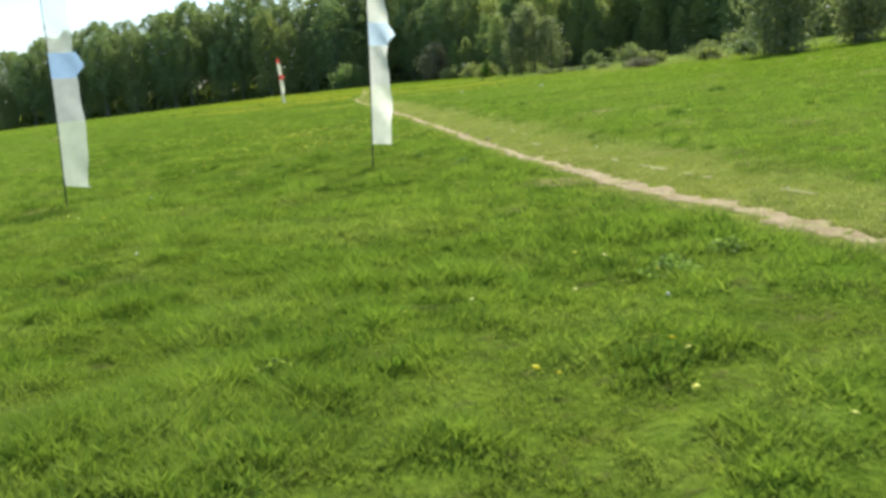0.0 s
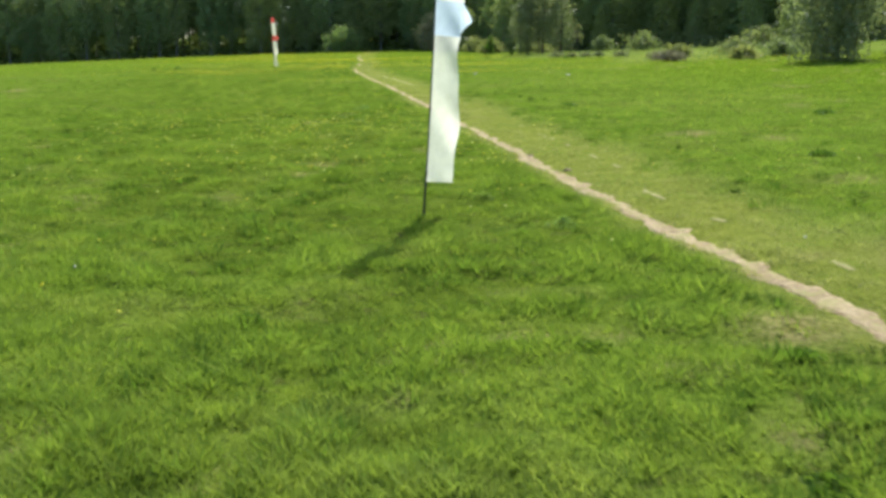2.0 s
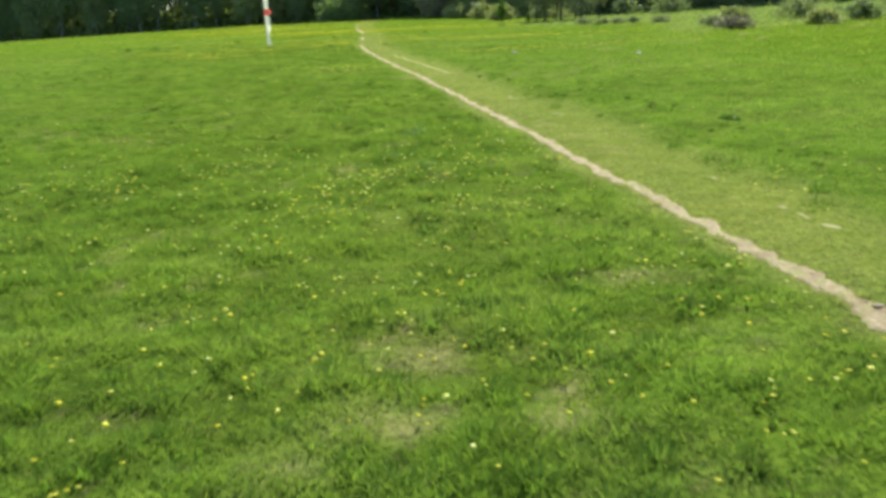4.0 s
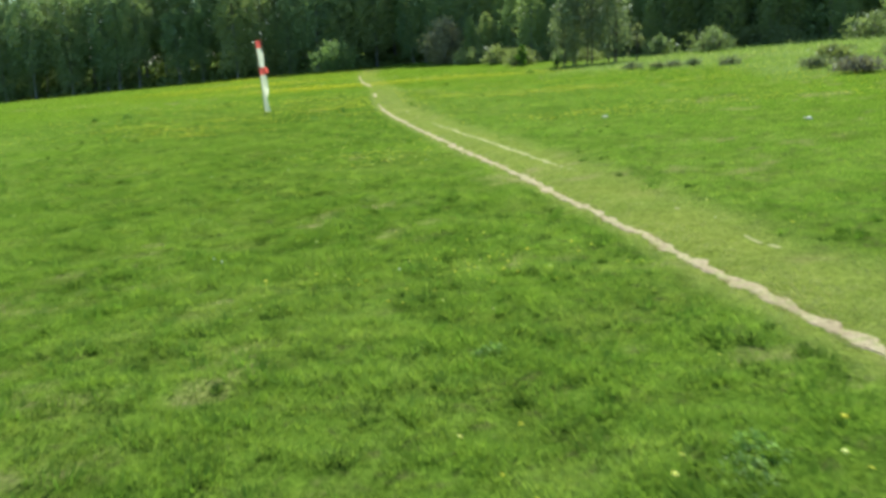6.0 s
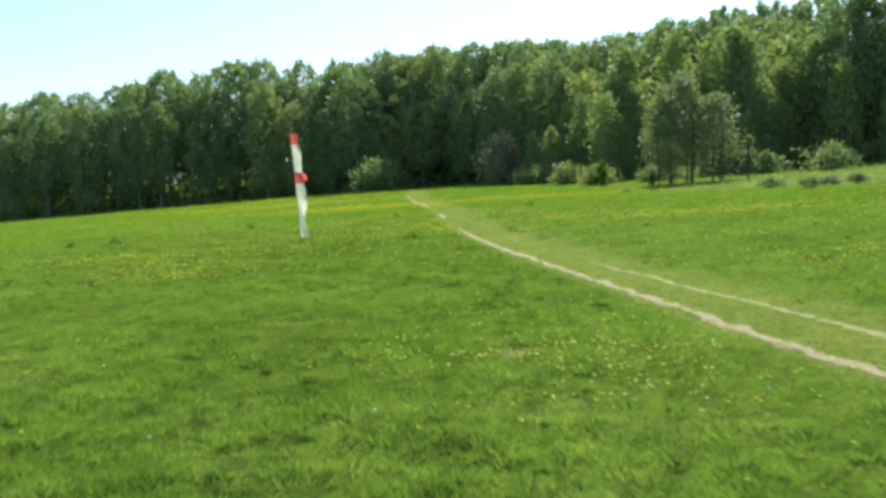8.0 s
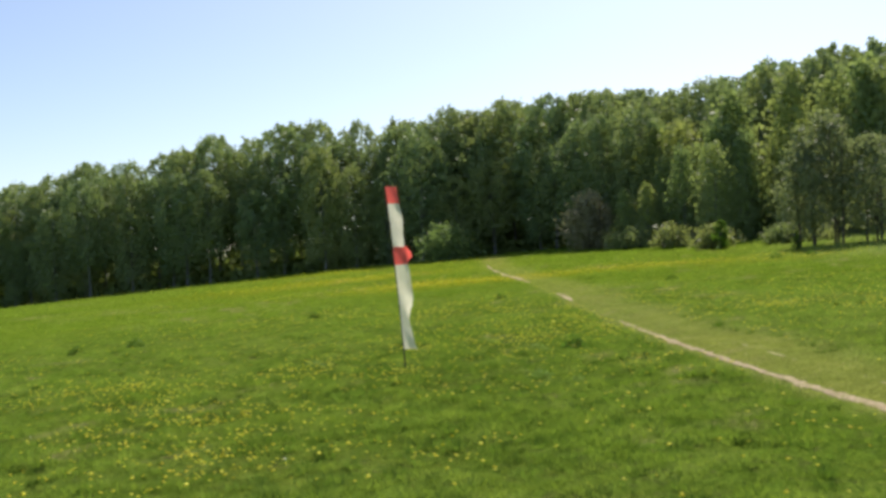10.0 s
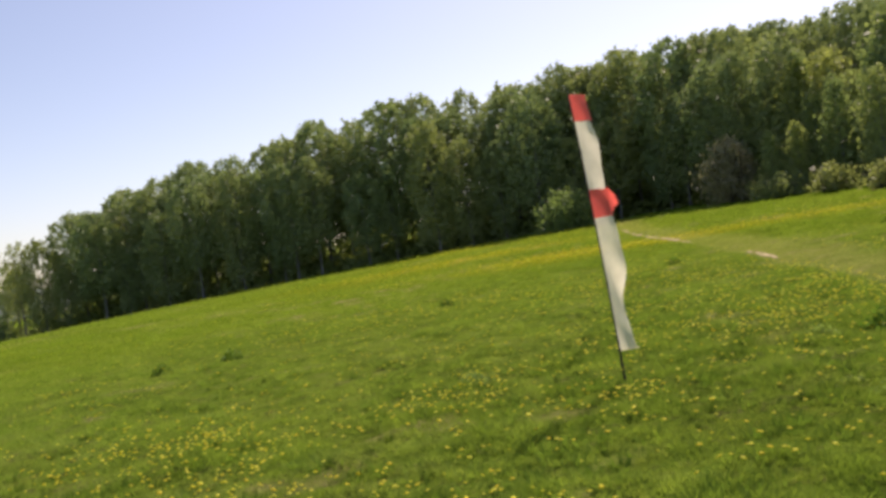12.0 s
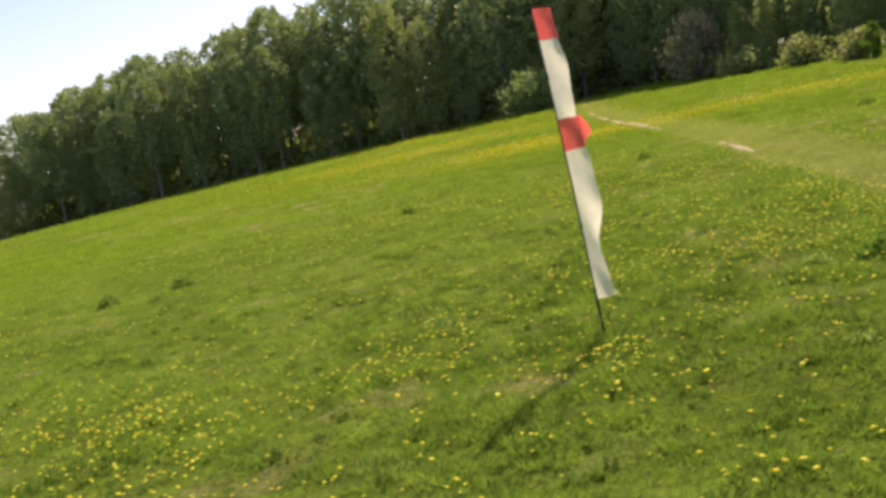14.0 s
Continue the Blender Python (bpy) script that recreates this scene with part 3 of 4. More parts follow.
def build_tufts(name, seed, k, per, wide, high, material, label):
    """Tufts that stand out of the sward, blades leaning outward."""
    rng = np.random.default_rng(seed)
    cy = rng.uniform(22.8, 86, k)
    cx = np.interp(cy, (21, 45, 70, 110), (1.0, -7.0, -16.4, -24)) + rng.normal(0, 3.6, k)
    keep = (np.abs(track_offset(cx, cy) - 0.4) > 0.8) & (cloud(cx, cy, 2.2, 33) > 0.4) & (bald_at(cx, cy) < 0.3)
    cx, cy = cx[keep], cy[keep]
    k = len(cx)
    rad, tall = rng.uniform(*wide, k), rng.uniform(*high, k)
    n = k * per
    i = np.repeat(np.arange(k), per)
    a, r = rng.uniform(0, 6.283, n), np.sqrt(rng.uniform(0, 1, n))
    x, y = cx[i] + np.cos(a) * r * rad[i], cy[i] + np.sin(a) * r * rad[i]
    base = np.stack([x, y, ground_height(x, y) - 0.01], 1)
    h = tall[i] * (1.15 - 0.55 * r) * rng.uniform(0.6, 1.2, n)
    out = h * rng.uniform(0.3, 1.3, n)
    w, turn = rng.uniform(0.005, 0.010, n), a + rng.normal(0, 0.6, n)
    side = np.stack([-np.sin(turn) * w, np.cos(turn) * w, np.zeros(n)], 1)
    tip = base + np.stack([np.cos(turn) * out, np.sin(turn) * out, h], 1)
    verts = np.stack([base + side, base - side, tip], 1).reshape(-1, 3)
    attrs = (("wear", np.zeros(3 * n)), ("pale", np.zeros(3 * n)), ("tuft", np.repeat(rng.uniform(0.4, 0.62, k)[i], 3)), ("bloom", np.zeros(3 * n)))
    tagged(new(name, raw_mesh(name, verts, np.arange(3 * n), 3, material, attrs)), label, "grass", kind="stuff")


build_tufts("grass_tufts", 17, 5200, 42, (0.06, 0.2), (0.06, 0.14), M_TUFT, "lush taller tufts of green grass in the sward")
# added clumps that paint the shadowed pits between tufts
build_tufts("dark_tufts", 19, 1900, 44, (0.035, 0.105), (0.04, 0.09), M_SHADE_TUFT, "small grass clumps coloured dark as shaded pits of the sward")


def build_flowers(name, seed, x, y, size, material, ball, label, category):
    """Small domed flower heads on the tips of short stalks, facing up and a little aside."""
    rng = np.random.default_rng(seed)
    n = len(x)
    z = ground_height(x, y) + rng.uniform(0.09, 0.17, n)
    r = size * rng.uniform(0.7, 1.25, n) / 2
    k = 6
    w = np.arange(k) * 2 * math.pi / k
    tilt, way = rng.uniform(0, 0.5, n), rng.uniform(0, 6.283, n)
    c = np.stack([x, y, z], 1)
    ring = np.stack([np.cos(w)[None] * r[:, None] + x[:, None], np.sin(w)[None] * r[:, None] + y[:, None], z[:, None] + np.cos(w[None] - way[:, None]) * r[:, None] * np.sin(tilt)[:, None]], 2)
    top = c + np.stack([np.zeros(n), np.zeros(n), r * (1.0 if ball else 0.45)], 1)
    low = c - np.stack([np.zeros(n), np.zeros(n), r * (1.0 if ball else 0.2)], 1)
    verts = np.concatenate([ring, top[:, None], low[:, None]], 1).reshape(-1, 3)
    i = np.arange(n)[:, None] * (k + 2)
    tri = []
    for j in range(k):
        tri += [j, (j + 1) % k, k, (j + 1) % k, j, k + 1]
    me = raw_mesh(name, verts, (i + np.array(tri)[None]).ravel(), 3, material)
    tagged(new(name, me), label, category, kind="stuff")


def build_all_flowers():
    rng = np.random.default_rng(21)
    x, y = scatter(rng, 420000, 24, 108, 0, 30)
    clump = step(0.5, 0.72, cloud(x, y, 1.4, 77))
    p = 0.008 * step(0.45, 0.7, cloud(x, y, 4.0, 78)) + 0.036 * step(69, 74, y) * (1 - step(90, 98, y)) * step(-32, -26, x) * (0.3 + 1.4 * step(0.4, 0.7, cloud(x, y, 2.4, 79))) + 0.9 * bloom_at(x, y) * (0.22 + 1.3 * clump)
    p = p * (1 + 0.6 * (y > 69))
    keep = (rng.uniform(0, 1, len(x)) < p) & (np.abs(track_offset(x, y) - 0.3) > 0.7)
    x, y = x[keep], y[keep]
    late = y > 69
    build_flowers("dandelion", 22, x[late], y[late], 0.041, M_YELLOW, False, "yellow dandelion flowers open in the grass", "flower")
    build_flowers("buttercup", 25, x[~late], y[~late], 0.035, M_LEMON, False, "small lemon yellow buttercups open in the grass", "flower")
    x, y = scatter(rng, 90000, 104, 147, 0, 48)
    keep = rng.uniform(0, 1, len(x)) < 0.22 * bloom_at(x, y)
    build_flowers("far_dandelion", 23, x[keep], y[keep], 0.075, M_YELLOW, False, "drifts of yellow dandelions before the wood", "flower")
    x, y = scatter(rng, 26, 24, 75, 0, 10)
    build_flowers("dandelion_clock", 24, x, y, 0.026, M_PUFF, True, "white dandelion seed heads in the grass", "flower")


build_all_flowers()


# ---- flags ----
def film_grid(width, z0, z1, side0, seed, bulge=0.03, slack=0.0, waist=0.0, nx=9, gap=0.05):
    """A strip of film beside the pole, rippled; x runs outward from the pole."""
    rng = random.Random(seed)
    nz = max(3, round((z1 - z0) / gap))
    ph = rng.uniform(0, 6)
    verts, faces = [], []
    for j in range(nz + 1):
        z = z0 + (z1 - z0) * j / nz
        for i in range(nx):
            u = i / (nx - 1)
            rip = math.sin(z * 5.1 + ph + u * 2.2) * bulge * u + math.sin(z * 13 + ph * 2 + u * 4) * bulge * 0.35 * u
            dip = slack * u * (1 - j / nz) * 0.6
            verts.append((side0 + u * width * (1 - 0.03 * math.sin(z * 3 + ph)) * (1 - waist * math.exp(-((j / nz - 0.34) / 0.26) ** 2)), rip, z - dip))
    for j in range(nz):
        for i in range(nx - 1):
            a = j * nx + i
            faces.append((a, a + 1, a + nx + 1, a + nx))
    return verts, faces


def film_part(name, grids, material, parent, label, bend):
    verts, faces = [], []
    for v, f in grids:
        o = len(verts)
        verts += v
        faces += [tuple(i + o for i in q) for q in f]
    verts = [(x + bend(z), y, z) for x, y, z in verts]
    quads = smooth(raw_mesh(name, np.array(verts), np.array(faces).ravel(), 4, material))
    return child(name, quads, parent, label)


def build_flag(x, y, yaw, lean, width, low, band_low, band_high, band_mat, top_band, seed, size, film, label, band_label):
    base = new("race_flag")
    base.matrix_world = pose(x, y, at_ground(x, y), 0, -lean, 0) @ pose(0, 0, 0, 0, 0, yaw) @ Matrix.Diagonal((size, size, size, 1))

    def bend(z):
        return -0.035 * (z / 3.0) ** 2 * 2.0

    zs = [-0.12, 0.0, 0.1, 0.3, 0.34, 0.36, 0.8, 1.3, 1.8, 2.3, 2.7, 3.0]
    rs = [0.011, 0.012, 0.013, 0.013, 0.013, 0.0085, 0.008, 0.0075, 0.007, 0.006, 0.005, 0.004]
    child("pole", tubes_mesh("pole", [([(bend(z), 0, z) for z in zs], rs, 8)], M_POLE), base, "thin black pole")
    child("ground_spike", tubes_mesh("ground_spike", [([(0.015, 0, -0.1), (0.018, 0, 0.06), (0.0, 0, 0.09)], [0.006, 0.006, 0.004], 6)], M_POLE), base)
    s0 = 0.006
    top = 2.9 if top_band else 3.0
    tail, blunt = (0.08, 0.72) if top_band else (0.13, 0.93)
    lower = film_part("lower_cloth", [film_grid(width, low, band_low, s0, seed, 0.035, 0.05, 0.34 if top_band else 0.0)], film, base, "milky translucent film", bend)
    film_part("upper_cloth", [film_grid(width * (0.78 if top_band else 0.92), band_high, top - (0.27 if top_band else 0.0), s0, seed + 1, 0.03)], film, base, "milky translucent film", bend)
    bv, bf = film_grid(width * 1.02, band_low - 0.008, band_high + 0.008, s0 - 0.01, seed + 2, 0.025)
    bv = [(px, py - 0.006, pz) for px, py, pz in bv]
    # the band's loose pointed end
    edge = np.array(bv[8::9])
    mid, half = (band_low + band_high) / 2 + 0.02, (band_high - band_low) / 2
    tv, tf = [], []
    for i in range(6):
        u = i / 5
        for j in range(5):
            q = j / 4 * 2 - 1
            z = mid - 0.02 * u + q * half * (1 - blunt * u)
            ex, ey = np.interp(z, edge[:, 2], edge[:, 0]), np.interp(z, edge[:, 2], edge[:, 1])
            tv.append((ex - 0.002 + u * tail, ey - 0.03 * u + 0.015 * u * math.sin(u * 5 + q), z))
    for i in range(5):
        for j in range(4):
            a = i * 5 + j
            tf.append((a, a + 5, a + 6, a + 1))
    band = film_part("band", [(bv, bf)], band_mat, base, band_label, bend)
    film_part("band_tail", [(tv, tf)], band_mat, band, "", bend)
    if top_band:
        film_part("top_band", [film_grid(width * 0.79, top - 0.27, top, s0, seed + 3, 0.02)], band_mat, base, band_label, bend)
    # lower hem, folded
    hem = [(s0 + width * i / 6 + bend(low), math.sin(low * 5.1 + i) * 0.01, low - 0.03 * i / 6) for i in range(7)]
    child("hem", tubes_mesh("hem", [(hem, [0.006] * 7, 5)], film), lower)
    # strips of tape that hold the film to the pole
    for z in (low + 0.08, (low + band_low) / 2, (band_high + 2.7) / 2):
        child("tape", tubes_mesh("tape", [([(bend(z), 0, z - 0.025), (bend(z), 0, z), (bend(z), 0, z + 0.025)], [0.0105, 0.012, 0.0105], 8)], M_POLE), base, "black tape")
    return tagged(base, label, "flag", group="race flags")


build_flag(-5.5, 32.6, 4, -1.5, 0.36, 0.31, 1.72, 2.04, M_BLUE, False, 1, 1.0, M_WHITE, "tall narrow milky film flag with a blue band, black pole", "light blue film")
build_flag(-1.77, 34.72, 51, -3.2, 0.37, 0.37, 1.80, 2.12, M_BLUE_LIT, False, 5, 1.0, M_WHITE_LIT, "milky film race flag beside the track, its blue band coloured as sunlit", "blue film, lightened as if in full sun")
build_flag(-17.78, 78.72, 59, 2.5, 0.32, 0.32, 1.66, 1.93, M_RED, True, 9, 1.04, M_WHITE_PALE, "white film flag with red band and top among dandelions", "red film")


# ---- trees ----
def crown_points(rng, height, base, radius, clumps, per, droop, shape):
    """Leaf places in clumps along limbs inside a crown of the given outline."""
    t = rng.uniform(0, 1, clumps) ** 0.9
    if shape == "dome":
        rad = radius * (0.5 + 0.5 * np.minimum(1, t / 0.5)) * np.sqrt(1.04 - np.clip((t - 0.5) / 0.5, 0, 1) ** 2)
    else:
        rad = radius * (np.minimum(1, t / 0.3 + 0.15) ** 0.5 * (1 - t ** 3.0) ** 0.8 + 0.1)
    ang = rng.uniform(0, 6.283, clumps)
    lobes = 0.75 + 0.35 * np.sin(ang * 3 + rng.uniform(0, 6)) * np.sin(t * 7 + rng.uniform(0, 6))
    rr = rad * lobes * np.sqrt(rng.uniform(0.12, 1.0, clumps))
    cz = base + (height - base) * t
    cen = np.stack([np.cos(ang) * rr, np.sin(ang) * rr, cz], 1)
    cs = rng.uniform(0.45, 1.15, clumps) * (radius * 0.2) * (1 - 0.25 * t)
    p = np.repeat(cen, per, 0)
    g = np.clip(rng.normal(size=(clumps * per, 3)), -1.5, 1.5) * np.repeat(cs, per)[:, None]
    g[:, 2] = g[:, 2] * 1.1 - np.maximum(-g[:, 2], 0) * droop
    return p + g, cen


def birch_crown(rng, height, base, radius, boughs, per, spire=False):
    """Leaf places on hanging boughs: each bough a loose tress that droops from the crown's shell."""
    t = (np.arange(boughs) + rng.uniform(0, 1, boughs)) / boughs
    rad = radius * (0.6 + 0.4 * np.minimum(1, t / 0.4)) * np.sqrt(np.clip(1.03 - np.clip((t - 0.5) / 0.5, 0, 1) ** 2.4, 0.02, 1))
    if spire:
        rad = radius * (0.12 + (1 - t) ** 0.8) * (0.7 + 0.3 * np.minimum(1, t / 0.15))
    ang = np.arange(boughs) * 2.39996 + rng.uniform(-0.5, 0.5, boughs)
    lobe = 0.84 + 0.2 * np.sin(ang * 2 + rng.uniform(0, 6)) * np.sin(t * 9 + rng.uniform(0, 6)) + rng.uniform(-0.1, 0.14, boughs)
    rr = rad * lobe * np.sqrt(rng.uniform(0.35, 1.0, boughs))
    cen = np.stack([np.cos(ang) * rr, np.sin(ang) * rr, base + (height - base) * t], 1)
    i = np.repeat(np.arange(boughs), per)
    n = len(i)
    fall = rng.gamma(1.6, 0.5, n) * rng.uniform(0.6, 1.3, boughs)[i] * (1 - 0.55 * t[i] ** 3)
    wide = (0.3 + 0.22 * np.minimum(fall, 1.2)) * rng.uniform(0.75, 1.25, boughs)[i] * (1 - 0.35 * t[i] ** 3)
    g = np.clip(rng.normal(size=(n, 3)), -1.7, 1.7)
    off = np.stack([g[:, 0] * wide, g[:, 1] * wide, g[:, 2] * 0.22 - fall + 0.45], 1)
    return cen[i] + off, cen


def build_tree(name, seed, height, crown_base, radius, clumps, per, leaf, leaf_mat, bark, droop=0.6, shape="oval", stems=1, trunk_r=0.13, label="", category="tree", group=""):
    rng = np.random.default_rng(seed)
    ob = new(name)
    if shape in ("birch", "spire"):
        pts, cen = birch_crown(rng, height, crown_base, radius, clumps, per, shape == "spire")
    else:
        pts, cen = crown_points(rng, height, crown_base, radius, clumps, per, droop, shape)
    pts[:, 2] = np.maximum(pts[:, 2], 0.12)
    tubes = []
    for s in range(stems):
        if stems > 1 and tubes:
            child("stem", tubes_mesh("stem", tubes, bark), ob)
            tubes = []
        ox, oy = (0, 0) if stems == 1 else tuple(rng.uniform(-radius * 0.35, radius * 0.35, 2))
        kx, ky = rng.normal(size=2) * height * 0.02 + np.array([ox, oy]) * 0.5
        zs = np.linspace(-0.3, height * 0.93, 9)
        path = [(ox + kx * (z / height) ** 2 + 0.05 * math.sin(z), oy + ky * (z / height) ** 2 + 0.05 * math.cos(z * 1.3), z) for z in zs]
        tubes.append((path, [trunk_r * (1.25 if i == 0 else 1.0) * (1 - 0.93 * i / 8) + 0.012 for i in range(9)], 7))
        for c in cen[rng.permutation(len(cen))[: 14 if stems == 1 else 6]]:
            z0 = max(crown_base * 0.7, c[2] - rng.uniform(0.5, 1.6) - 0.15 * height * rng.uniform(0, 1))
            z0 = min(z0, height * 0.85)
            f = max(z0, 0) / height
            a = Vector((float(ox + kx * f * f), float(oy + ky * f * f), float(z0)))
            b = Vector([float(q) for q in c])
            m = a.lerp(b, 0.5) + Vector((0, 0, 0.25))
            r0 = trunk_r * (1 - 0.9 * f) * 0.4 + 0.008
            tubes.append(([a, m, b], [r0, r0 * 0.6, 0.008], 4))
    child("trunk" if stems == 1 else "stem", tubes_mesh("trunk", tubes, bark), ob)
    v, f = leaf_sprays(rng, pts, leaf, 1.1 if shape in ("birch", "spire") else 0.4)
    child("crown", raw_mesh("crown", v, f, 3, leaf_mat), ob)
    return tagged(ob, label, category, group)


def put(ob, x, y, turn=0.0, scale=1.0, first=False, girth=1.0):
    """Places a thing on the ground, or a copy of it."""
    m = pose(x, y, at_ground(x, y) - 0.03, 0, 0, turn)
    if first:
        ob.matrix_basis = m @ Matrix.Diagonal((scale * girth, scale * girth, scale, 1))
        return ob
    c = copy_thing(ob, m)
    c.scale = (scale * girth, scale * girth, scale)
    return c


EDGE_X = (-95, -60, -34, -22, -14, -8, 0, 10, 20, 35, 60)
EDGE_Y = (149, 149, 149, 148, 139, 132, 130, 128, 122, 112, 96)


def edge_y(x):
    return float(np.interp(x, EDGE_X, EDGE_Y))


def build_forest():
    rng = random.Random(5)
    tall = [build_tree("birch_tree", 100 + i, 13.5, (2.0, 3.2, 1.4, 4.0)[i % 4], (3.2, 3.7, 2.9, 3.4)[i % 4], (110, 120, 100)[i % 3], 46, 0.285, M_BIRCH, M_BARK, 0.7, "birch", trunk_r=0.11,
                       label="tall birch at the wood's edge in fresh leaf", category="tree", group="birches of the wood") for i in range(8)]
    back = [build_tree("birch_tree", 140 + i, 13.5, 3.0, 3.3, 80, 26, 0.46, M_BIRCH, M_BARK, 0.5, "birch", trunk_r=0.12,
                       label="tall birch inside the wood in full leaf", category="tree", group="birches of the wood") for i in range(4)]
    thin = [build_tree("birch_tree", 180 + i, 12.5, 5.2, 2.4, 52, 36, 0.26, M_BIRCH, M_BARK, 0.5, "birch", trunk_r=0.11,
                       label="slender birch with a thin open crown", category="tree", group="birches of the wood") for i in range(2)]
    young = [build_tree("young_birch", 160 + i, 6.8, 0.4, (1.5, 1.35, 1.7)[i % 3], 84, 34, 0.2, M_ASPEN, M_BARK, 0.5, ("spire", "birch", "spire")[i % 3], trunk_r=0.07,
                        label="young bright green birch before the wood", category="tree", group="young birches") for i in range(6)]
    used = set()

    def place(kinds, x, y, s):
        k = rng.choice(kinds)
        put(k, x, y, rng.uniform(0, 360), s, k not in used, rng.uniform(0.85, 1.2))
        used.add(k)

    # walk along the edge at even steps and set rows behind it
    xs = np.linspace(-93, 48, 1200)
    ys = np.array([edge_y(x) for x in xs])
    s = np.concatenate([[0], np.cumsum(np.hypot(np.diff(xs), np.diff(ys)))])
    tx, ty = np.gradient(xs, s), np.gradient(ys, s)
    total = s[-1]
    for row, (depth, gap) in enumerate(((0.6, 3.1), (4.0, 3.0), (8.5, 3.4), (13.5, 4.4))):
        d = rng.uniform(0, gap)
        while d < total:
            q = d + rng.uniform(-0.7, 0.7)
            ex, ey = np.interp(q, s, xs), np.interp(q, s, ys)
            nx, ny = -np.interp(q, s, ty), np.interp(q, s, tx)
            k = depth + rng.uniform(-1.0, 1.0) + 6.0 * float(np.interp(ex, (-12, -5), (0, 1))) * (row > 0)
            x, y = ex + nx * k, ey + ny * k
            if row == 3 and x < -16:
                d += gap
                continue
            top = float(np.interp(x, (-96, -92, -86, -75, -60, -45, -33, -22, -16, -11, 0, 5, 12, 40), (5.5, 8, 12, 13.4, 14.4, 14.1, 14.2, 13.5, 12.9, 12.3, 12.8, 13.6, 13.8, 13.6))) / 13.6
            size = top * rng.uniform(*((0.5, 0.85), (0.76, 1.02), (0.95, 1.06), (0.98, 1.12))[row])
            if x < -87:
                if row < 2:
                    place(thin, x, y, top * rng.uniform(0.8, 1.1))
            elif x > -14 and row == 0 and rng.random() < (x + 20) / 16:
                place(young, x, y, rng.uniform(0.9, 1.45))
            elif x > -6 and row == 1:
                place(young + tall + tall, x, y, rng.uniform(0.68, 0.92) * (1.0 if x < 20 else 1.1))
            else:
                place(tall if row < 3 else back, x, y, size)
            d += gap * rng.uniform(0.75, 1.3)
    # the corner where the edge turns
    for i in range(16):
        r, w = 1.5 + i * 1.2 + rng.uniform(-0.5, 0.5), radians(rng.uniform(38, 92))
        place(tall, -21.5 + r * math.cos(w), 148 + r * math.sin(w), rng.uniform(0.93, 1.06))
    for x, y in ((-27.5, 155), (-25.2, 152.5), (-29.5, 157), (-24.0, 158), (-31.5, 154.5), (-26.5, 160)):
        place(tall, x, y, rng.uniform(0.98, 1.06))
    # the tallest group, behind the right part
    for x, y, k in ((9.4, 130.5, 0.95), (11.4, 129.5, 1.0), (13.6, 128.5, 0.96), (12.4, 133.0, 1.06)):
        place(tall, x, y, k)
    # middle tier before the tall trees
    for i in range(44):
        x = -14 + i * 0.96 + rng.uniform(-0.6, 0.6)
        place(young, x, edge_y(x) + rng.uniform(-3.0, 4.5), rng.uniform(0.85, 1.55))
    # young growth before the wood's right part
    for i in range(30):
        x = -15 + i * 1.5 + rng.uniform(-0.7, 0.7)
        place(young, x, edge_y(x) - rng.uniform(1.0, 6.0), rng.uniform(0.55, 1.05))
    # low growth inside the wood
    g = np.random.default_rng(31)
    n = 36000
    q = g.uniform(0, total, n)
    k = g.uniform(1.5, 17, n)
    x = np.interp(q, s, xs) - np.interp(q, s, ty) * k
    y = np.interp(q, s, ys) + np.interp(q, s, tx) * k
    z = ground_height(x, y) + g.uniform(0, 1, n) ** 1.5 * (1.0 + 5.4 * cloud(x, y, 5.0, 61) * step(3, 9, k))
    v, f = leaf_cards(g, np.stack([x, y, z], 1), 0.75)
    tagged(new("undergrowth", raw_mesh("undergrowth", v, f, 3, M_UNDER)), "dark leafy undergrowth inside the birch wood", "undergrowth", kind="stuff")


build_forest()


def bush(seed, x, y, w, h, material, clumps, per, leaf, label, name="bush", bark=None, base=0.1, stems=4, trunk_r=0.04, category="bush", group="", shape="oval"):
    ob = build_tree(name, seed, h, base, w / 2, clumps, per, leaf, material, bark or M_WOOD, 0.25, shape, stems, trunk_r, label, category, group)
    return put(ob, x, y, seed * 37 % 360, 1.0, True)


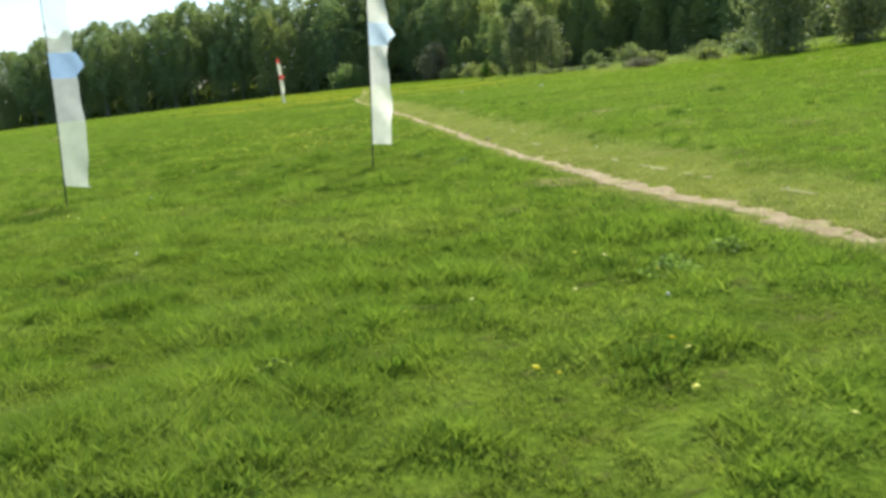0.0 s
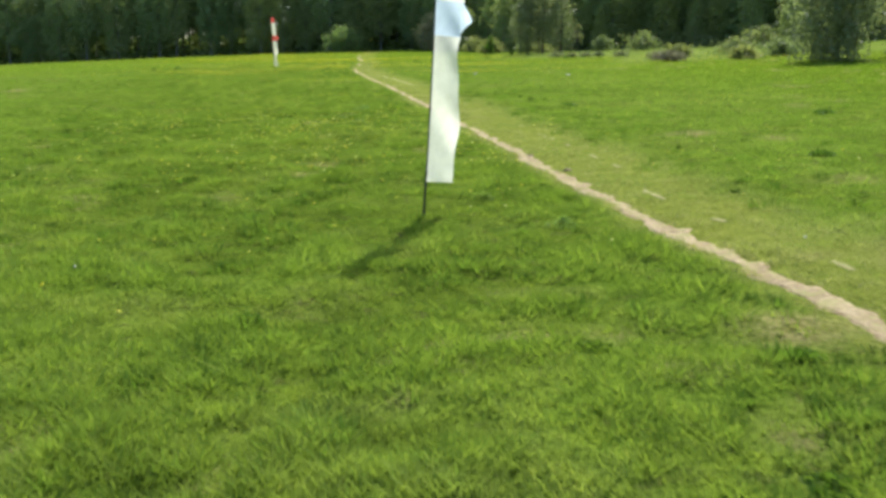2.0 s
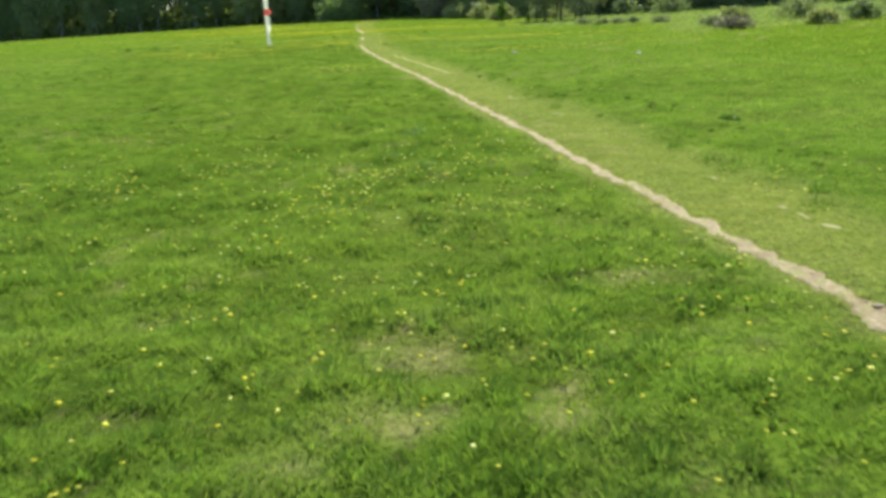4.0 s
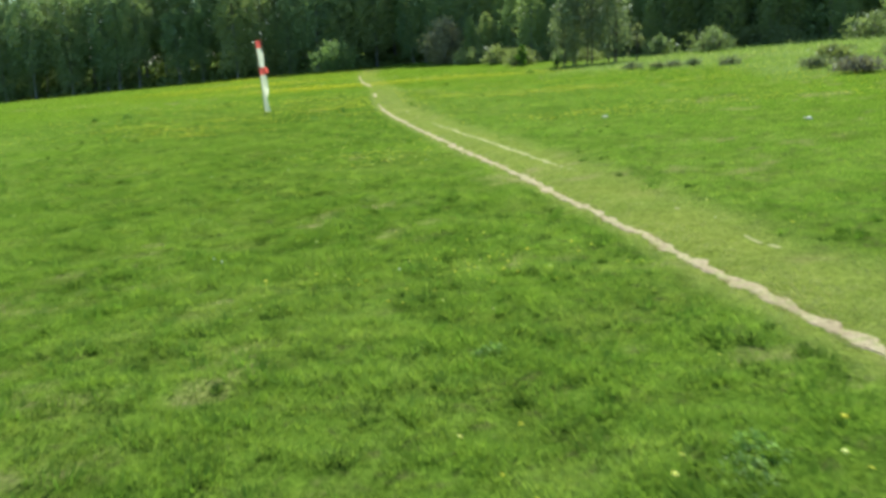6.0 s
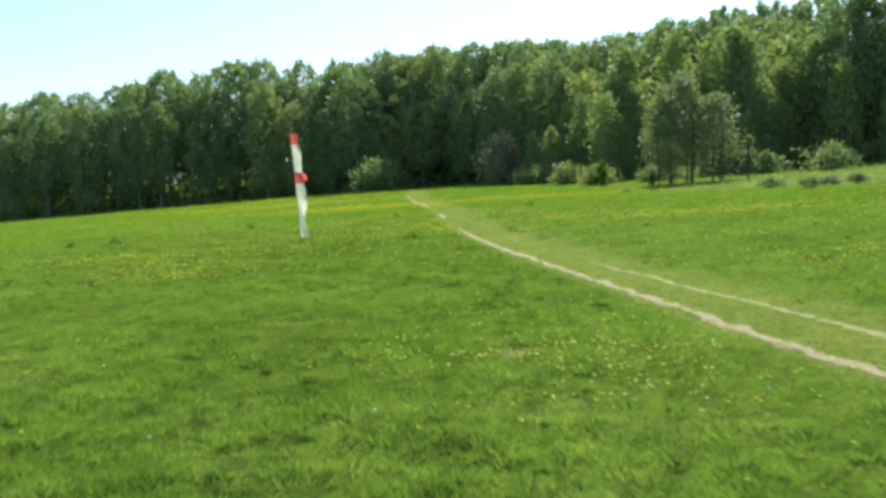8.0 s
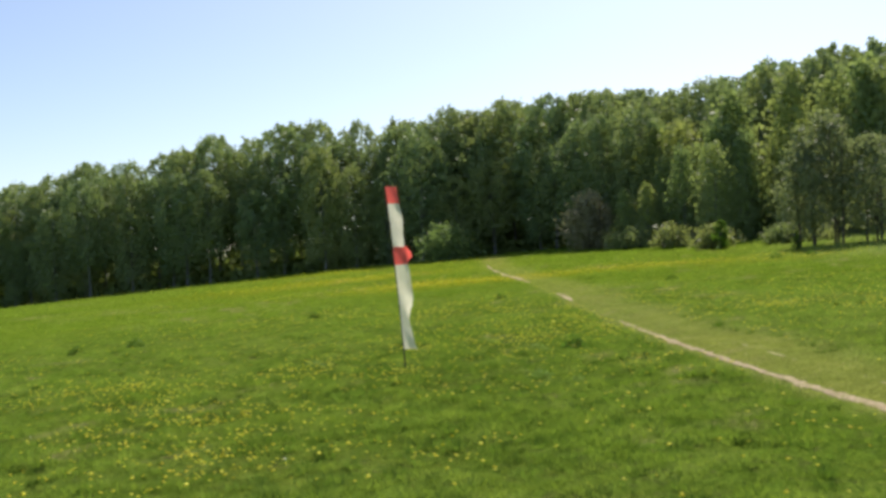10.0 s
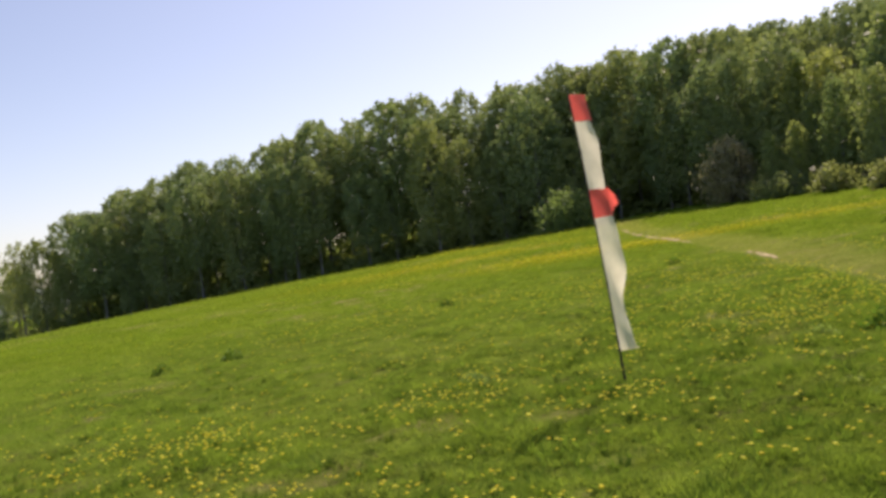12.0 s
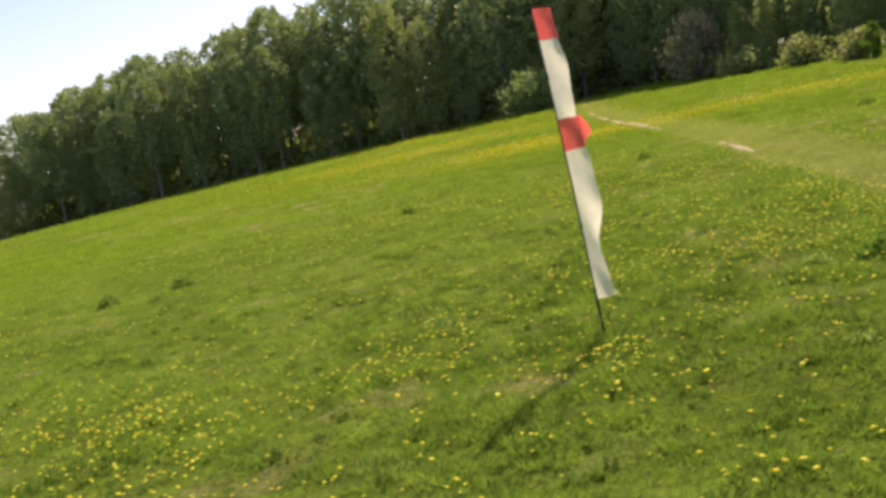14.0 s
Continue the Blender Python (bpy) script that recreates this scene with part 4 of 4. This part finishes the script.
def build_bushes():
    # two round willows by the meadow's right side
    bush(301, 10.8, 71.6, 5.0, 4.6, M_WILLOW, 210, 40, 0.15, "round olive-green willow bush at the meadow's edge", base=0.25, stems=5, trunk_r=0.04, shape="dome")
    bush(302, 15.0, 72.6, 4.6, 4.0, M_WILLOW, 180, 38, 0.15, "broad dark willow bush beside another willow", base=0.2, stems=5, shape="dome")
    # clump of small trees with bare stems
    for i, (x, y, w, h) in enumerate(((-5.6, 112.8, 3.3, 4.9), (-4.7, 113.5, 4.2, 6.4), (-2.7, 112.9, 3.8, 5.1))):
        bush(310 + i, x, y, w * 1.05, h, M_WILLOW, 130, 28, 0.16, "small grey-green willow tree with bare stem in a clump", name="willow_tree", base=0.95, stems=3, trunk_r=0.05, category="tree", group="willow clump")
    # bushes along the foot of the wood
    bush(320, -30.0, 142.8, 6.4, 2.5, M_UNDER, 150, 22, 0.22, "spreading light green bush at the wood's foot")
    bush(321, -17.4, 136.6, 4.6, 4.0, M_GREY, 170, 34, 0.2, "grey-mauve twiggy bush at the wood's foot")
    rng = random.Random(77)
    for i in range(14):
        x = -16 + i * 2.5 + rng.uniform(-1.2, 1.2)
        bush(330 + i, x, edge_y(x) - rng.uniform(4.0, 13.0), rng.uniform(2.4, 5.0), rng.uniform(0.4, 1.45), M_SHRUB, 60, 22, 0.17, "low pale green shrub before the young birches", name="shrub", group="edge shrubs")
    bush(350, -9.4, 118.6, 1.0, 1.7, M_WEED, 36, 20, 0.14, "single small dark sapling in the dry grass", name="sapling", stems=1, trunk_r=0.03)
    bush(351, -6.65, 110.5, 0.45, 0.9, M_WEED, 20, 16, 0.1, "small dark stub of a shrub by the willows", name="sapling", stems=1, trunk_r=0.03)
    bush(352, -1.0, 112.2, 1.1, 2.5, M_WILLOW, 26, 16, 0.13, "thin grey-green sapling beside the willow clump", name="sapling", base=1.0, stems=1, trunk_r=0.04)
    for i, (x, y, w, h) in enumerate(((-2.4, 98.0, 1.1, 0.45), (-1.2, 96.0, 0.8, 0.4), (-0.2, 97.0, 1.0, 0.5), (0.7, 96.2, 0.8, 0.45), (2.2, 93.5, 1.3, 0.55), (4.0, 84.0, 1.3, 0.6))):
        bush(360 + i, x, y, w * 1.2, h * 0.65, M_WILLOW, 36, 22, 0.1, "low dark bush in the pale dry grass", name="low_bush", group="low bushes", stems=3, trunk_r=0.02)
    for i, (x, y, w, h) in enumerate(((4.3, 79.2, 2.1, 0.42),)):
        bush(370 + i, x, y, w, h * 0.9, M_BRUSH, 60, 26, 0.1, "heap of brown dead brushwood on the dry grass", name="brush_heap", group="brush heaps", bark=M_DEAD, stems=6, trunk_r=0.02, category="brushwood")
    for i, (x, y, w, h) in enumerate(((8.2, 79.0, 2.0, 0.5), (10.4, 81.5, 2.6, 0.7), (5.4, 87.0, 2.4, 0.55), (9.0, 88.0, 3.0, 0.75), (13.0, 83.0, 3.0, 0.9))):
        bush(390 + i, x, y, w, h, M_SHRUB, 60, 22, 0.13, "low pale green shrub on the dry grass", name="shrub", group="dry grass shrubs")
    # far thicket at the wood's left end
    for i, (x, y, w, h) in enumerate(((-97, 150, 6, 5.5), (-101, 153, 5, 3.2), (-104, 158, 6, 4.5), (-96, 156, 5, 8.5), (-92, 147, 5, 3.0))):
        bush(380 + i, x, y, w, h, M_BIRCH, 90, 22, 0.34, "smaller tree at the wood's far end", name="edge_tree", bark=M_BARK, base=0.6, stems=1, trunk_r=0.08, category="tree", group="trees at the wood's end")


build_bushes()


# ---- weeds and small things of the meadow ----
def build_weeds():
    spots = ((-15.13, 80.32, 0.5), (-28.36, 85.83, 0.45), (-27.0, 86.4, 0.5), (-18.4, 94.4, 0.45), (-12.83, 97.2, 0.5), (-8.32, 105.3, 0.6), (-0.54, 48.56, 0.34), (0.11, 33.18, 0.2), (0.82, 29.1, 0.22), (1.03, 30.66, 0.2), (-0.11, 30.72, 0.18), (-2.3, 31.04, 0.18), (0.89, 26.69, 0.2), (-0.15, 33.8, 0.16), (-1.57, 94.3, 0.5), (-6.85, 105.8, 0.5), (4.5, 45.3, 0.4), (3.0, 38.9, 0.34), (-24.0, 92.0, 0.4))
    for i, (x, y, w) in enumerate(spots):
        rng = np.random.default_rng(400 + i)
        ob = new("weed_clump")
        n = 160
        r = np.sqrt(rng.uniform(0, 1, n)) * w * 0.5
        a = rng.uniform(0, 6.283, n)
        z = rng.uniform(0.01, 1, n) * w * (0.5 if y > 60 else 0.2) * (1 - (r / (w * 0.55)) ** 2) + 0.02
        v, f = leaf_cards(rng, np.stack([np.cos(a) * r, np.sin(a) * r, z], 1), 0.07)
        child("leaves", raw_mesh("leaves", v, f, 3, M_WEED), ob)
        stems = [([(0, 0, -0.03), (math.cos(q) * w * 0.12, math.sin(q) * w * 0.12, w * 0.2), (math.cos(q) * w * 0.25, math.sin(q) * w * 0.25, w * 0.4)], [0.005, 0.004, 0.002], 4) for q in (0.3, 1.7, 2.9, 4.2, 5.4)]
        child("stems", tubes_mesh("stems", stems, M_WEED), ob)
        put(ob, x, y, i * 53 % 360, 1.0, True)
        tagged(ob, "dark green weed clump standing in the short grass", "weed", "weed clumps")
    pale = ((-5.5, 47.6, 0.5), (-5.43, 45.7, 0.45), (-4.85, 45.0, 0.4), (-5.4, 47.9, 0.45), (-7.0, 49.8, 0.4), (-11.6, 55.7, 0.55), (-9.4, 57.2, 0.5), (-15.4, 77.1, 0.5), (-14.8, 76.4, 0.45), (-15.8, 80.3, 0.5), (-19.8, 80.0, 0.5), (-11.1, 64.2, 0.45), (-1.28, 35.74, 0.3), (-0.38, 34.38, 0.35), (1.95, 26.6, 0.4), (2.35, 27.15, 0.3), (0.02, 25.0, 0.35), (-15.7, 77.6, 0.4))
    for i, (x, y, w) in enumerate(pale):
        w *= 0.65
        rng = np.random.default_rng(450 + i)
        ob = new("wormwood")
        n = 190
        r = rng.uniform(0, 1, n) ** 0.7 * w * 0.75
        a = rng.uniform(0, 6.283, n)
        z = rng.uniform(0.02, 1, n) * w * 0.4 * np.maximum(0.1, 1 - (r / (w * 0.7)) ** 2) + 0.02
        v, f = leaf_cards(rng, np.stack([np.cos(a) * r, np.sin(a) * r, z], 1), 0.034)
        child("leaves", raw_mesh("leaves", v, f, 3, M_WORMWOOD), ob)
        stems = [([(0, 0, -0.03), (math.cos(q) * w * 0.15, math.sin(q) * w * 0.15, w * 0.2), (math.cos(q) * w * 0.28, math.sin(q) * w * 0.28, w * 0.38)], [0.005, 0.004, 0.002], 4) for q in (0.2, 1.4, 2.5, 3.8, 5.0)]
        child("stems", tubes_mesh("stems", stems, M_WORMWOOD), ob)
        put(ob, x, y, i * 71 % 360, 1.0, True)
        tagged(ob, "loose grey-green wormwood tuft in the meadow grass", "weed", "wormwood tufts")


def build_stones():
    for i, (x, y, w) in enumerate(((-5.2, 69.6, 0.2), (-0.9, 65.1, 0.2))):
        bm = bmesh.new()
        bmesh.ops.create_icosphere(bm, subdivisions=2, radius=w / 2)
        for v in bm.verts:
            k = 1 + 0.35 * noise.noise(v.co * 9 + Vector((i * 7, 0, 0)))
            v.co = Vector((v.co.x * k * 1.2, v.co.y * k * 0.8, v.co.z * k * 0.55 + 0.02))
        me = bpy.data.meshes.new("stone")
        bm.to_mesh(me)
        bm.free()
        me.materials.append(M_POST)
        ob = put(new("stone", smooth(me)), x, y, 40 * i, 1.0, True)
        tagged(ob, "small pale stone lying in the meadow grass", "stone", "pale stones")


def build_clods():
    """Clods of dry earth kicked up along the rut."""
    rng = random.Random(63)
    for i in range(16):
        y = rng.uniform(33.5, 39.5)
        x = float(np.interp(y, LINE[:, 1], LINE[:, 0])) + rng.gauss(0, 0.09)
        w = rng.uniform(0.035, 0.075)
        bm = bmesh.new()
        bmesh.ops.create_icosphere(bm, subdivisions=2, radius=w / 2)
        for v in bm.verts:
            k = 1 + 0.5 * noise.noise(v.co * 24 + Vector((i * 5, 3, 0)))
            v.co = Vector((v.co.x * k * 1.2, v.co.y * k, v.co.z * k * 0.6 + 0.012))
        me = bpy.data.meshes.new("dirt_clod")
        bm.to_mesh(me)
        bm.free()
        me.materials.append(M_CLOD)
        ob = put(new("dirt_clod", me), x, y, rng.uniform(0, 360), 1.0, True)
        ob.location.z += 0.03
        tagged(ob, "small clod of dry brown earth on the rut", "clod", "dirt clods")


def build_post():
    ob = new("marker_post")
    child("shaft", tubes_mesh("shaft", [([(0, 0, -0.2), (0, 0, 0.85), (0, 0, 0.9)], [0.1, 0.1, 0.03], 10)], M_POST), ob)
    child("cap", tubes_mesh("cap", [([(0, 0, 0.9), (0, 0, 0.93), (0, 0, 1.0)], [0.12, 0.12, 0.02], 10)], M_WOOD), ob)
    put(ob, -95.4, 146.5, 0, 1.0, True)
    tagged(ob, "white marker post at the far end of the wood", "post")


build_weeds()
build_stones()
build_clods()
build_post()


# ---- distance ----
def build_far_ridge():
    """A wooded ridge on the far side of the valley, all round the horizon."""
    n, rows = 900, 7
    w = np.arange(n) * 2 * math.pi / n
    verts = []
    for r in range(rows):
        u = r / (rows - 1)
        rad = 1150 + 500 * u
        x, y = np.cos(w) * rad, np.sin(w) * rad
        h = (26 + 16 * cloud(x, y, 420.0, 81)) * math.sin(min(1.0, u * 1.5) * math.pi / 2) + (cloud(x, y, 26.0, 83) - 0.5) * 9 * (u > 0)
        verts.append(np.stack([x, y, -14 + h], 1))
    verts = np.concatenate(verts)
    faces = [(r * n + i, r * n + (i + 1) % n, (r + 1) * n + (i + 1) % n, (r + 1) * n + i) for r in range(rows - 1) for i in range(n)]
    tagged(new("backdrop", smooth(raw_mesh("backdrop", verts, np.array(faces).ravel(), 4, M_FAR))), "distant low wooded ridge beyond the valley", "hill", kind="structure")


build_far_ridge()
